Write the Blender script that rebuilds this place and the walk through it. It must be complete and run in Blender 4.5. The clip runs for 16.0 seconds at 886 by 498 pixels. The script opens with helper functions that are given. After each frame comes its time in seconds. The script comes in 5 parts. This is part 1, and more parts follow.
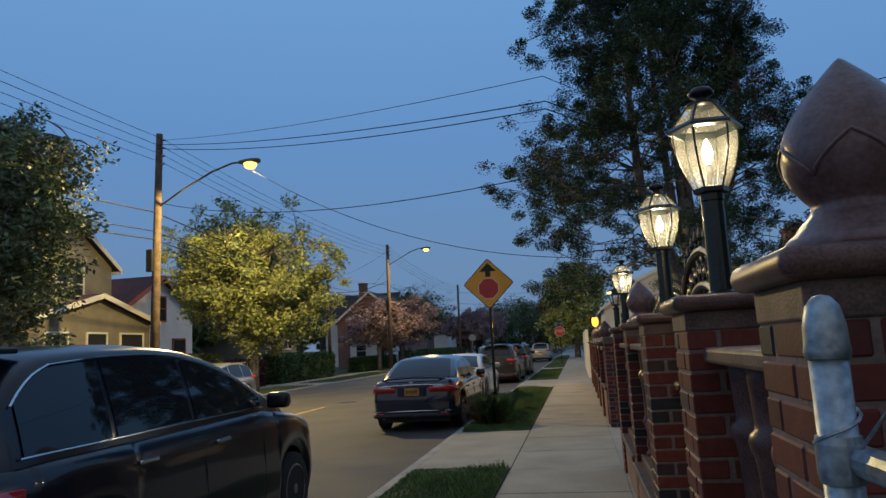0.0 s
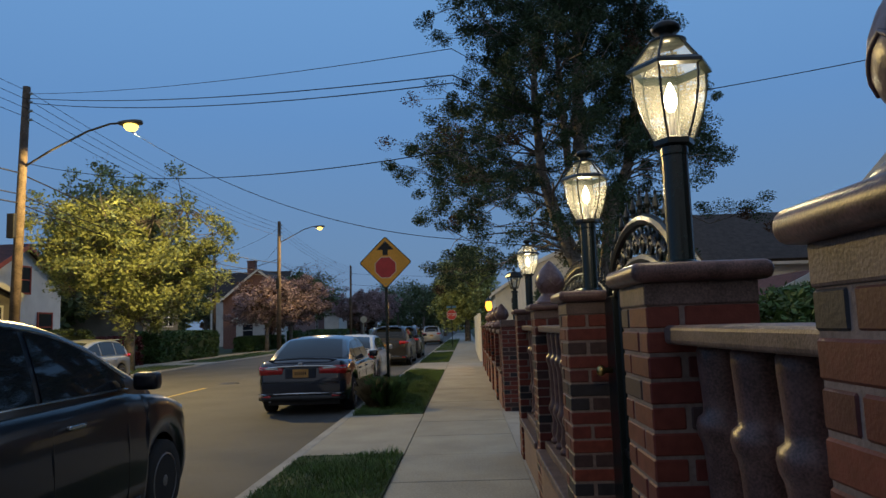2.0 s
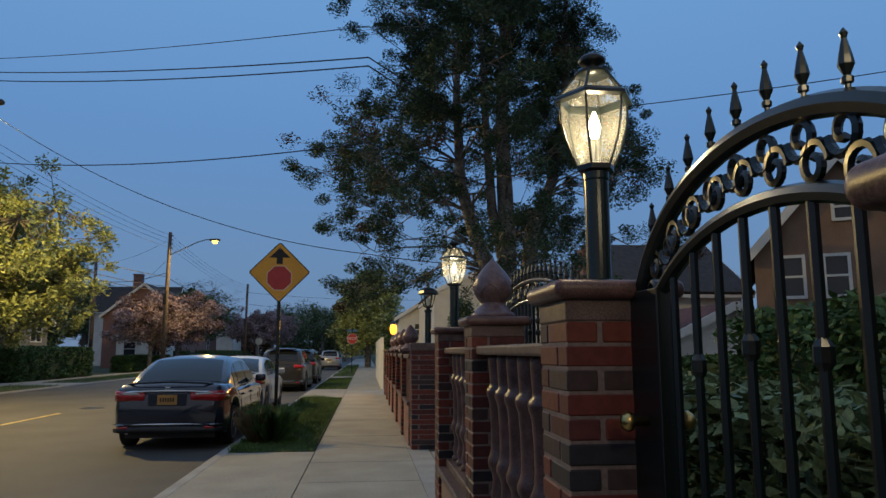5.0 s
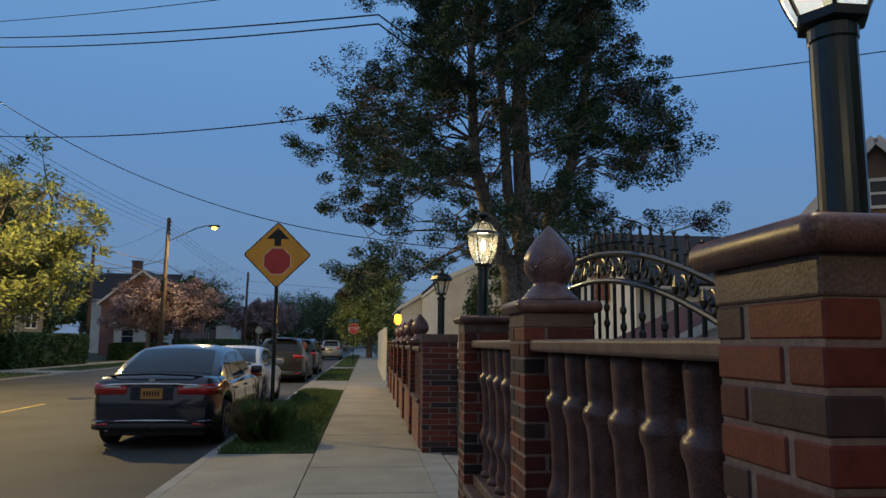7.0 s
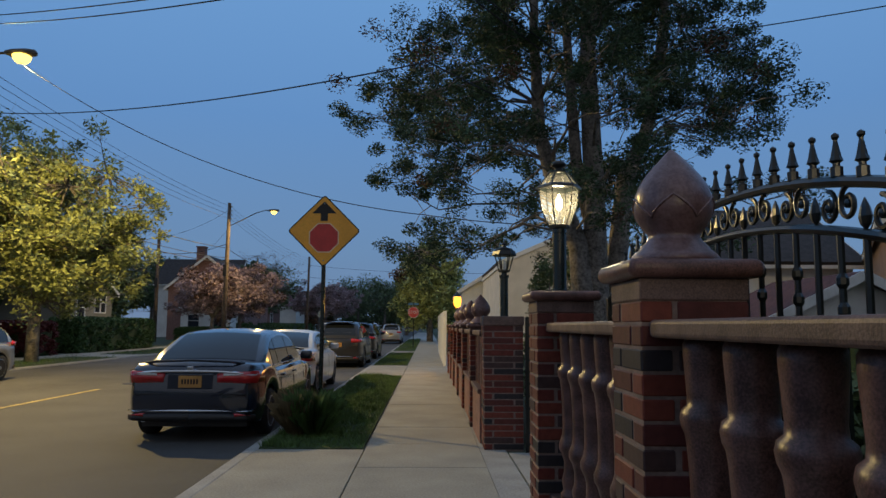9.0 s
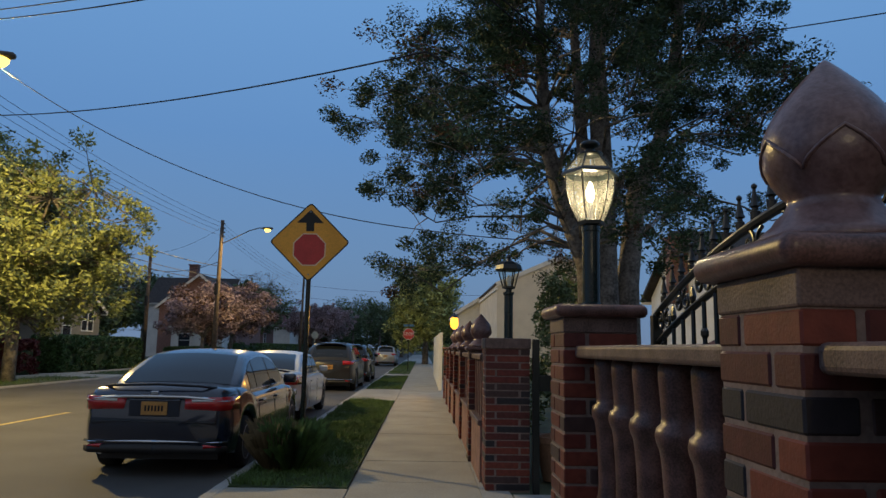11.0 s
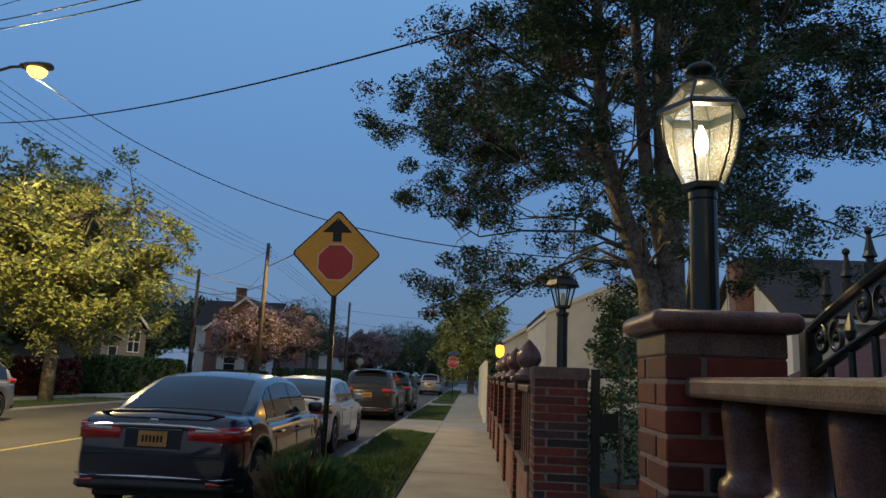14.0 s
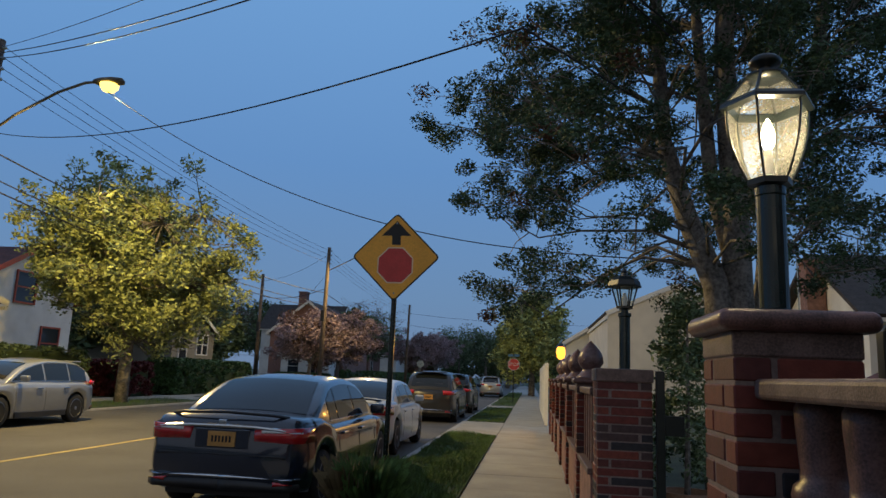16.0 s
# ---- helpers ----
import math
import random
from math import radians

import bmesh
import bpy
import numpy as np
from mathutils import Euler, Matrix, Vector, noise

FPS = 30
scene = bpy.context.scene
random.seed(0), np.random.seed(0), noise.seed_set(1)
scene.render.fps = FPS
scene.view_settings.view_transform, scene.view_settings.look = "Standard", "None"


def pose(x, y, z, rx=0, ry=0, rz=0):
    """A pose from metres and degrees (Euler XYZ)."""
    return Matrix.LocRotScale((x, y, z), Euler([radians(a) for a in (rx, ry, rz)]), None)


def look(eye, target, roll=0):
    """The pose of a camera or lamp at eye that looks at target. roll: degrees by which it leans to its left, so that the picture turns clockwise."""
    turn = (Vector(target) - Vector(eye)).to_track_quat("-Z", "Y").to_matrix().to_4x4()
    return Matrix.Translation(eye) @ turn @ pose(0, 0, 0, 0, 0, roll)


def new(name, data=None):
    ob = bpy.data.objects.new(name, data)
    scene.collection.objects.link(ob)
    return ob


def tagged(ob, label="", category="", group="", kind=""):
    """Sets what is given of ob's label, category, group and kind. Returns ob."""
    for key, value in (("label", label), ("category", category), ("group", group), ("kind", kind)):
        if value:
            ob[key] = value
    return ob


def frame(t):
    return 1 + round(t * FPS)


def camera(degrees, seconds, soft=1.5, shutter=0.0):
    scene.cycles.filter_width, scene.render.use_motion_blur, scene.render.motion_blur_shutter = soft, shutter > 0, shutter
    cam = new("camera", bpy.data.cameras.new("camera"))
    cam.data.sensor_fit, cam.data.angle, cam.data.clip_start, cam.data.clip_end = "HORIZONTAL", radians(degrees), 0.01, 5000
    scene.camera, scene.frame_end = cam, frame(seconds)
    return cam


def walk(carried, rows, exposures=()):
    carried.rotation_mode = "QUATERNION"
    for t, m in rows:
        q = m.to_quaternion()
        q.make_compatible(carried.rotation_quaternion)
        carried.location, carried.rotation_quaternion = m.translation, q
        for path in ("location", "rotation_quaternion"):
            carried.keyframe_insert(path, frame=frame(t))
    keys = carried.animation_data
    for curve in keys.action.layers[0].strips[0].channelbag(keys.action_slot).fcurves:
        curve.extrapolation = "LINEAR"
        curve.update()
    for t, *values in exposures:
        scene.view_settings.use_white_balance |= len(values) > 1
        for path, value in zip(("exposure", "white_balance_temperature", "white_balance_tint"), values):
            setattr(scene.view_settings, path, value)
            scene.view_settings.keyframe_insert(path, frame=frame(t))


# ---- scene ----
cam = camera(63.9, 16.0)
PATH = [
    (0, (0.239, -3.295, 1.555), (-0.112, -1.346, 1.833), -3.1),
    (0.5, (0.204, -3.293, 1.544), (-0.08, -1.329, 1.793), -3.0),
    (1, (0.196, -3.158, 1.544), (0.008, -1.182, 1.793), -2.1),
    (1.5, (0.193, -2.944, 1.545), (0.069, -0.963, 1.793), -1.8),
    (2, (0.087, -2.764, 1.529), (0.029, -0.777, 1.746), -1.9),
    (2.5, (0.024, -2.532, 1.515), (0.081, -0.547, 1.755), -1.5),
    (3, (0.076, -2.208, 1.52), (0.133, -0.228, 1.795), -1.0),
    (3.5, (0.027, -1.936, 1.493), (0.137, 0.043, 1.76), -1.0),
    (6, (0.007, -0.373, 1.475), (0.233, 1.592, 1.771), 0.1),
    (6.5, (-0.05, -0.101, 1.483), (0.164, 1.866, 1.769), 0.3),
    (7, (-0.063, 0.137, 1.493), (0.145, 2.109, 1.754), 0.5),
    (7.5, (0.013, 0.473, 1.482), (0.189, 2.451, 1.724), 0.7),
    (8, (-0.048, 0.726, 1.494), (0.132, 2.706, 1.713), -0.3),
    (8.5, (-0.019, 0.963, 1.472), (0.124, 2.947, 1.682), -0.4),
    (9, (0.028, 1.301, 1.487), (0.068, 3.289, 1.702), 0.4),
    (11.5, (0.044, 2.494, 1.488), (0.09, 4.471, 1.791), 1.2),
    (12, (0.105, 2.731, 1.471), (0.115, 4.703, 1.8), 1.8),
    (12.5, (0.1, 2.967, 1.482), (0.081, 4.938, 1.821), 2.8),
    (13, (0.042, 3.144, 1.486), (0.073, 5.116, 1.819), 2.3),
    (13.5, (0.058, 3.335, 1.482), (0.072, 5.307, 1.817), 2.3),
    (14, (0.126, 3.479, 1.485), (0.038, 5.446, 1.837), 2.4),
    (14.5, (0.145, 3.482, 1.486), (-0.009, 5.446, 1.836), 2.5),
    (15, (0.136, 3.493, 1.484), (-0.048, 5.451, 1.845), 2.2),
    (15.5, (0.125, 3.47, 1.489), (-0.095, 5.424, 1.858), 2.2),
    (16, (0.125, 3.475, 1.483), (-0.127, 5.428, 1.834), 2.4),
]

def on_path(rows):
    return [(t, look(e, g, r)) for t, e, g, r in rows]


walk(cam, on_path(PATH))

# ---- world and light ----
world = bpy.data.worlds.new("dusk")
scene.world = world
world.use_nodes = True
wn = world.node_tree
wn.nodes.clear()
w_out = wn.nodes.new("ShaderNodeOutputWorld")
w_bg = wn.nodes.new("ShaderNodeBackground")
w_co = wn.nodes.new("ShaderNodeTexCoord")
w_sep = wn.nodes.new("ShaderNodeSeparateXYZ")
w_ramp = wn.nodes.new("ShaderNodeValToRGB")
wn.links.new(w_co.outputs["Generated"], w_sep.inputs[0])
wn.links.new(w_sep.outputs["Z"], w_ramp.inputs[0])
wn.links.new(w_ramp.outputs[0], w_bg.inputs[0])
wn.links.new(w_bg.outputs[0], w_out.inputs[0])
# dusk sky: greyer and dimmer at the horizon, clear blue overhead
SKY = [(0.0, (0.150, 0.225, 0.36)), (0.10, (0.145, 0.26, 0.445)), (0.28, (0.125, 0.275, 0.55)),
       (0.52, (0.155, 0.34, 0.65)), (1.0, (0.26, 0.34, 0.50))]
while len(w_ramp.color_ramp.elements) < len(SKY):
    w_ramp.color_ramp.elements.new(0.5)
for el, (p, c) in zip(w_ramp.color_ramp.elements, SKY):
    el.position, el.color = p, (*c, 1)
# the afterglow of the sunset stands behind the walker
w_map = wn.nodes.new("ShaderNodeMapRange")
w_map.interpolation_type = "SMOOTHSTEP"
w_map.inputs["From Min"].default_value, w_map.inputs["From Max"].default_value = 0.1, -1.0
wn.links.new(w_sep.outputs["Y"], w_map.inputs["Value"])
w_mix = wn.nodes.new("ShaderNodeMix")
w_mix.data_type = "RGBA"
w_mix.inputs["B"].default_value = (0.27, 0.28, 0.31, 1)
wn.links.new(w_map.outputs[0], w_mix.inputs["Factor"])
wn.links.new(w_ramp.outputs[0], w_mix.inputs["A"])
wn.links.new(w_mix.outputs["Result"], w_bg.inputs[0])
w_bg.inputs[1].default_value = 1.0


def lamp(name, at, power, color, radius=0.08, spot=0):
    d = bpy.data.lights.new(name, "SPOT" if spot else "POINT")
    d.energy, d.color, d.shadow_soft_size = power, color, radius
    if spot:
        d.spot_size, d.spot_blend = radians(spot), 0.08
    ob = new(name, d)
    ob.location = at
    return tagged(ob, kind="structure")


SODIUM = (1.0, 0.70, 0.24)
WARM = (1.0, 0.80, 0.48)
lamp("street_light_glow", (-10.26, 18.78, 7.86), 4700, SODIUM, 0.12, 180)
lamp("street_light_glow", (-10.9, 51.0, 9.08), 2300, SODIUM, 0.12, 180)
for ly in (-0.43, 1.345, 5.70):
    lamp("lantern_glow", (0.797 if ly < 0 else 0.81 if ly < 2 else 0.845, ly, 2.27), 9, WARM, 0.03)
lamp("lantern_glow", (0.93, 23.35, 2.25), 60, (1.0, 0.5, 0.08), 0.06)


# ---- materials ----
def mat(name, color, rough=0.6, metal=0.0, vary=0.12, scale=6.0, bump=0.0, bscale=60.0, second=None, coat=0.0, island=False, rnd=0.0, emit=0.0, spec=0.5):
    m = bpy.data.materials.new(name)
    m.use_nodes = True
    nt = m.node_tree
    b = nt.nodes["Principled BSDF"]
    b.inputs["Roughness"].default_value = rough
    b.inputs["Metallic"].default_value = metal
    b.inputs["Coat Weight"].default_value = coat
    b.inputs["Coat Roughness"].default_value = 0.06
    b.inputs["Specular IOR Level"].default_value = spec
    co = nt.nodes.new("ShaderNodeTexCoord")
    geo = nt.nodes.new("ShaderNodeNewGeometry")
    n1 = nt.nodes.new("ShaderNodeTexNoise")
    n1.inputs["Scale"].default_value, n1.inputs["Detail"].default_value = scale, 6
    nt.links.new(geo.outputs["Position"], n1.inputs["Vector"])
    n2 = nt.nodes.new("ShaderNodeTexNoise")
    n2.inputs["Scale"].default_value, n2.inputs["Detail"].default_value = bscale, 3
    nt.links.new(geo.outputs["Position"], n2.inputs["Vector"])
    add = nt.nodes.new("ShaderNodeMath")
    add.operation = "ADD"
    nt.links.new(n1.outputs["Fac"], add.inputs[0])
    nt.links.new(n2.outputs["Fac"], add.inputs[1])
    ramp = nt.nodes.new("ShaderNodeMapRange")
    ramp.inputs["From Min"].default_value, ramp.inputs["From Max"].default_value = 0.75, 1.25
    nt.links.new(add.outputs[0], ramp.inputs["Value"])
    mix = nt.nodes.new("ShaderNodeMix")
    mix.data_type = "RGBA"
    c2 = second or tuple(min(1, c * (1 + 2 * vary)) for c in color)
    c1 = color if second else tuple(c * (1 - 2 * vary) for c in color)
    mix.inputs["A"].default_value, mix.inputs["B"].default_value = (*c1, 1), (*c2, 1)
    nt.links.new(ramp.outputs[0], mix.inputs["Factor"])
    last = mix.outputs["Result"]
    if rnd or island:
        hsv = nt.nodes.new("ShaderNodeHueSaturation")
        mr = nt.nodes.new("ShaderNodeMapRange")
        mr.inputs["To Min"].default_value, mr.inputs["To Max"].default_value = 1 - (rnd or 0.3), 1 + (rnd or 0.3)
        if island:
            nt.links.new(geo.outputs["Random Per Island"], mr.inputs["Value"])
        else:
            oi = nt.nodes.new("ShaderNodeObjectInfo")
            nt.links.new(oi.outputs["Random"], mr.inputs["Value"])
        nt.links.new(mr.outputs[0], hsv.inputs["Value"])
        nt.links.new(last, hsv.inputs["Color"])
        last = hsv.outputs[0]
    nt.links.new(last, b.inputs["Base Color"])
    if bump:
        bp = nt.nodes.new("ShaderNodeBump")
        bp.inputs["Strength"].default_value, bp.inputs["Distance"].default_value = bump, 0.01
        nt.links.new(n2.outputs["Fac"], bp.inputs["Height"])
        nt.links.new(bp.outputs[0], b.inputs["Normal"])
    if emit:
        b.inputs["Emission Color"].default_value = (*color, 1)
        b.inputs["Emission Strength"].default_value = emit
    return m


def glass_mat(name, tint, rough=0.02, clear=0.0):
    m = bpy.data.materials.new(name)
    m.use_nodes = True
    nt = m.node_tree
    b = nt.nodes["Principled BSDF"]
    b.inputs["Base Color"].default_value = (*tint, 1)
    b.inputs["Roughness"].default_value = rough
    b.inputs["IOR"].default_value = 1.5
    if clear:
        b.inputs["Alpha"].default_value = 1.0
        tr = nt.nodes.new("ShaderNodeBsdfTransparent")
        tr.inputs[0].default_value = (*tint, 1)
        mx = nt.nodes.new("ShaderNodeMixShader")
        mx.inputs[0].default_value = clear
        nt.links.new(b.outputs[0], mx.inputs[1])
        nt.links.new(tr.outputs[0], mx.inputs[2])
        nt.links.new(mx.outputs[0], nt.nodes["Material Output"].inputs[0])
    return m


def brick_mat():
    m = mat("brick", (0.21, 0.045, 0.03), 0.55, vary=0.2, scale=9, bump=0.12, bscale=120, spec=0.25)
    nt = m.node_tree
    b = nt.nodes["Principled BSDF"]
    oi = nt.nodes.new("ShaderNodeObjectInfo")
    rp = nt.nodes.new("ShaderNodeValToRGB")
    rp.color_ramp.interpolation = "CONSTANT"
    cols = [(0, (0.125, 0.029, 0.023)), (0.28, (0.155, 0.038, 0.026)), (0.55, (0.09, 0.026, 0.023)), (0.70, (0.028, 0.025, 0.029)), (0.88, (0.06, 0.035, 0.034))]
    while len(rp.color_ramp.elements) < len(cols):
        rp.color_ramp.elements.new(0.5)
    for el, (p, c) in zip(rp.color_ramp.elements, cols):
        el.position, el.color = p, (*c, 1)
    nt.links.new(oi.outputs["Random"], rp.inputs[0])
    mx = nt.nodes.new("ShaderNodeMix")
    mx.data_type, mx.blend_type = "RGBA", "MULTIPLY"
    mx.inputs["Factor"].default_value = 1.0
    n = nt.nodes.new("ShaderNodeTexNoise")
    n.inputs["Scale"].default_value, n.inputs["Detail"].default_value = 25, 5
    g = nt.nodes.new("ShaderNodeNewGeometry")
    nt.links.new(g.outputs["Position"], n.inputs["Vector"])
    mr = nt.nodes.new("ShaderNodeMapRange")
    mr.inputs["To Min"].default_value, mr.inputs["To Max"].default_value = 0.55, 1.5
    nt.links.new(n.outputs["Fac"], mr.inputs["Value"])
    nt.links.new(rp.outputs[0], mx.inputs["A"])
    nt.links.new(mr.outputs[0], mx.inputs["B"])
    nt.links.new(mx.outputs["Result"], b.inputs["Base Color"])
    return m


M_BRICK = brick_mat()
M_MORTAR = mat("mortar", (0.185, 0.135, 0.12), 0.9, bump=0.3)
M_STONE = mat("red_cast_stone", (0.118, 0.062, 0.054), 0.36, vary=0.25, scale=14, bump=0.07, bscale=160, spec=0.35)
M_BUD = mat("mottled_red_stone", (0.105, 0.058, 0.056), 0.30, scale=28, bump=0.10, bscale=90, second=(0.185, 0.115, 0.115))
M_STONE2 = mat("brown_cast_stone", (0.125, 0.082, 0.072), 0.5, vary=0.22, scale=11, bump=0.12, bscale=150, spec=0.3)
M_WALK = mat("sidewalk_concrete", (0.33, 0.305, 0.245), 0.85, vary=0.1, scale=1.3, bump=0.25, bscale=45)
M_KERB = mat("kerb_concrete", (0.33, 0.32, 0.29), 0.85, vary=0.12, scale=2.2, bump=0.3, bscale=50)
M_ROAD = mat("asphalt", (0.072, 0.069, 0.064), 0.8, vary=0.16, scale=0.5, bump=0.6, bscale=75)
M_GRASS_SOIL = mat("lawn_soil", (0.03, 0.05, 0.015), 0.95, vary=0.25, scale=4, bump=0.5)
M_GRASS = mat("grass_blades", (0.07, 0.13, 0.028), 0.7, vary=0.2, scale=3, island=True)
M_GROUND = mat("yard_soil", (0.05, 0.065, 0.03), 0.95, vary=0.3, scale=0.6, bump=0.4)
M_LINE = mat("road_line_paint", (0.42, 0.32, 0.10), 0.7, vary=0.2, scale=5)
M_BLACK = mat("black_iron", (0.007, 0.010, 0.010), 0.3, metal=0.0, vary=0.1)
M_GREEN = mat("green_black_paint", (0.006, 0.016, 0.014), 0.25, vary=0.15)
M_GALV = mat("galvanised_steel", (0.32, 0.38, 0.42), 0.42, metal=0.6, vary=0.2, scale=18, bump=0.1)
M_POLEARM = mat("dull_painted_steel", (0.10, 0.09, 0.075), 0.6, vary=0.1)
M_BRASS = mat("brass", (0.55, 0.38, 0.14), 0.3, metal=1.0)
M_WOOD = mat("weathered_pole_wood", (0.13, 0.095, 0.07), 0.9, vary=0.25, scale=4, bump=0.5, bscale=30)
M_BARK = mat("bark", (0.20, 0.178, 0.158), 0.95, vary=0.3, scale=5, bump=0.9, bscale=22)
M_CEDAR = mat("cedar_foliage", (0.042, 0.080, 0.036), 0.75, vary=0.25, scale=1.5, island=True, rnd=0.45)
M_BROWNLEAF = mat("dead_foliage", (0.10, 0.05, 0.026), 0.8, island=True, rnd=0.4)
M_DRY = mat("dry_grass", (0.13, 0.10, 0.05), 0.8, island=True, rnd=0.4)
M_PALELEAF = mat("pale_spring_leaf", (0.34, 0.38, 0.13), 0.6, vary=0.2, scale=1.0, island=True, rnd=0.4)
M_DARKLEAF = mat("green_leaf", (0.09, 0.135, 0.06), 0.65, vary=0.2, scale=1.0, island=True, rnd=0.4)
M_MIDLEAF = mat("grey_green_leaf", (0.15, 0.20, 0.11), 0.6, vary=0.2, scale=1.0, island=True, rnd=0.4)
M_HEDGE = mat("hedge_leaf", (0.06, 0.12, 0.032), 0.7, vary=0.2, island=True, rnd=0.4)
M_PINK = mat("pink_blossom", (0.34, 0.25, 0.27), 0.7, vary=0.2, island=True, rnd=0.35)
M_REDLEAF = mat("red_leaf", (0.13, 0.02, 0.02), 0.7, island=True)
M_WIRE = mat("cable_sheath", (0.012, 0.012, 0.014), 0.6)
M_SIGN_Y = mat("sign_yellow", (0.88, 0.41, 0.045), 0.4, vary=0.06, scale=3)
M_SIGN_E = mat("sign_pale_edge", (0.85, 0.62, 0.40), 0.4, vary=0.05)
M_SIGN_R = mat("sign_red", (0.55, 0.045, 0.04), 0.35, vary=0.06)
M_STREETSIGN = mat("blue_sign", (0.04, 0.16, 0.28), 0.4)
M_SIGN_K = mat("sign_black", (0.01, 0.01, 0.01), 0.5)
M_WHITE = mat("white_paint", (0.72, 0.72, 0.70), 0.6, vary=0.06, scale=2)
M_BULB = mat("bulb", (1.0, 0.80, 0.45), emit=28)
M_SODIUM = mat("sodium_lens", (1.0, 0.66, 0.12), emit=3.4)
M_YBULB = mat("yellow_bulb", (1.0, 0.36, 0.035), emit=3.2)
M_PANE = glass_mat("lantern_glass", (0.95, 0.95, 0.9), 0.10, 0.95)
M_WINDOW = glass_mat("window_glass", (0.03, 0.035, 0.045), 0.05)
M_CARGLASS = glass_mat("car_glass", (0.012, 0.015, 0.018), 0.03)
M_TYRE = mat("tyre_rubber", (0.012, 0.012, 0.012), 0.85, bump=0.2)
M_RIM = mat("alloy_rim", (0.25, 0.26, 0.28), 0.35, metal=0.9)
M_CHROME = mat("chrome", (0.62, 0.64, 0.66), 0.14, metal=1.0, vary=0.03)
M_PLASTIC = mat("black_plastic", (0.015, 0.015, 0.016), 0.5)
M_TAIL = mat("tail_light_red", (0.42, 0.012, 0.016), 0.12, coat=1.0, vary=0.1, scale=12)
M_HEADL = mat("headlight_lens", (0.6, 0.62, 0.62), 0.08, coat=1.0)
M_PLATE = mat("number_plate_gold", (0.42, 0.22, 0.06), 0.5)
M_CARBLUE = mat("grey_blue_car_paint", (0.014, 0.021, 0.038), 0.22, metal=0.2, vary=0.03, coat=1.0)
M_CARDARK = mat("dark_navy_car_paint", (0.003, 0.005, 0.011), 0.3, vary=0.03, coat=0.55, spec=0.25)
M_CARWHITE = mat("white_car_paint", (0.60, 0.61, 0.62), 0.35, vary=0.02, coat=0.8)
M_CARSILVER = mat("silver_car_paint", (0.34, 0.35, 0.36), 0.32, metal=0.6, vary=0.02, coat=1.0)
M_CARGREY = mat("charcoal_car_paint", (0.022, 0.024, 0.030), 0.3, vary=0.03, coat=0.4, spec=0.3)
M_SIDING = mat("beige_siding", (0.22, 0.205, 0.175), 0.75, vary=0.08, scale=1.5)
M_SIDINGW = mat("white_siding", (0.72, 0.72, 0.70), 0.7, vary=0.06, scale=1.5)
M_BROWNWALL = mat("brown_stucco", (0.26, 0.17, 0.12), 0.85, vary=0.1, scale=2, bump=0.2)
M_HBRICK = mat("house_brick", (0.22, 0.12, 0.10), 0.85, vary=0.2, scale=8, bump=0.4)
M_CREAM = mat("cream_stucco", (0.66, 0.61, 0.52), 0.85, vary=0.06, scale=1.2, bump=0.1)
M_ROOF = mat("roof_shingle", (0.045, 0.038, 0.036), 0.9, vary=0.2, scale=5, bump=0.5)
M_ROOFRED = mat("red_brown_shingle", (0.09, 0.035, 0.032), 0.9, vary=0.2, scale=5, bump=0.5)
M_REDTRIM = mat("red_trim", (0.33, 0.04, 0.03), 0.6)
M_TERRA = mat("terracotta", (0.33, 0.20, 0.13), 0.8, bump=0.2)


# ---- mesh helpers ----
def link(name, bm, material, smooth=False):
    me = bpy.data.meshes.new(name)
    bmesh.ops.recalc_face_normals(bm, faces=bm.faces)
    for f in bm.faces:
        f.smooth = smooth
    bm.to_mesh(me)
    bm.free()
    me.materials.append(material)
    return new(name, me)


def part(name, bm, material, parent, label="", smooth=False):
    ob = link(name, bm, material, smooth)
    ob.parent = parent
    return tagged(ob, label)


def thing(name, at, label, category, group="", turn=0.0):
    ob = new(name)
    ob.empty_display_size = 0.1
    ob.matrix_basis = pose(*at, 0, 0, turn)
    return tagged(ob, label, category, group)


def put(bm, made, m):
    bmesh.ops.transform(bm, matrix=m, verts=made)


def box(bm, x0, x1, y0, y1, z0, z1, bevel=0.0, seg=2, m=None):
    r = bmesh.ops.create_cube(bm, size=1)
    vs = r["verts"]
    bmesh.ops.transform(bm, matrix=Matrix.Translation(((x0 + x1) / 2, (y0 + y1) / 2, (z0 + z1) / 2)) @ Matrix.Diagonal((x1 - x0, y1 - y0, z1 - z0, 1)), verts=vs)
    if m is not None:
        bmesh.ops.transform(bm, matrix=m, verts=vs)
    if bevel:
        es = list({e for v in vs for e in v.link_edges})
        bmesh.ops.bevel(bm, geom=es, offset=bevel, segments=seg, affect="EDGES", profile=0.5)
    return bm


def lathe(bm, prof, n=20, m=None, phase=0.0):
    rings = []
    for r, z in prof:
        rings.append([bm.verts.new((r * math.cos(2 * math.pi * k / n + phase), r * math.sin(2 * math.pi * k / n + phase), z)) for k in range(n)])
    for a, b in zip(rings, rings[1:]):
        for k in range(n):
            bm.faces.new((a[k], a[(k + 1) % n], b[(k + 1) % n], b[k]))
    bm.faces.new(rings[0][::-1])
    bm.faces.new(rings[-1])
    if m is not None:
        bmesh.ops.transform(bm, matrix=m, verts=[v for ring in rings for v in ring])
    return bm


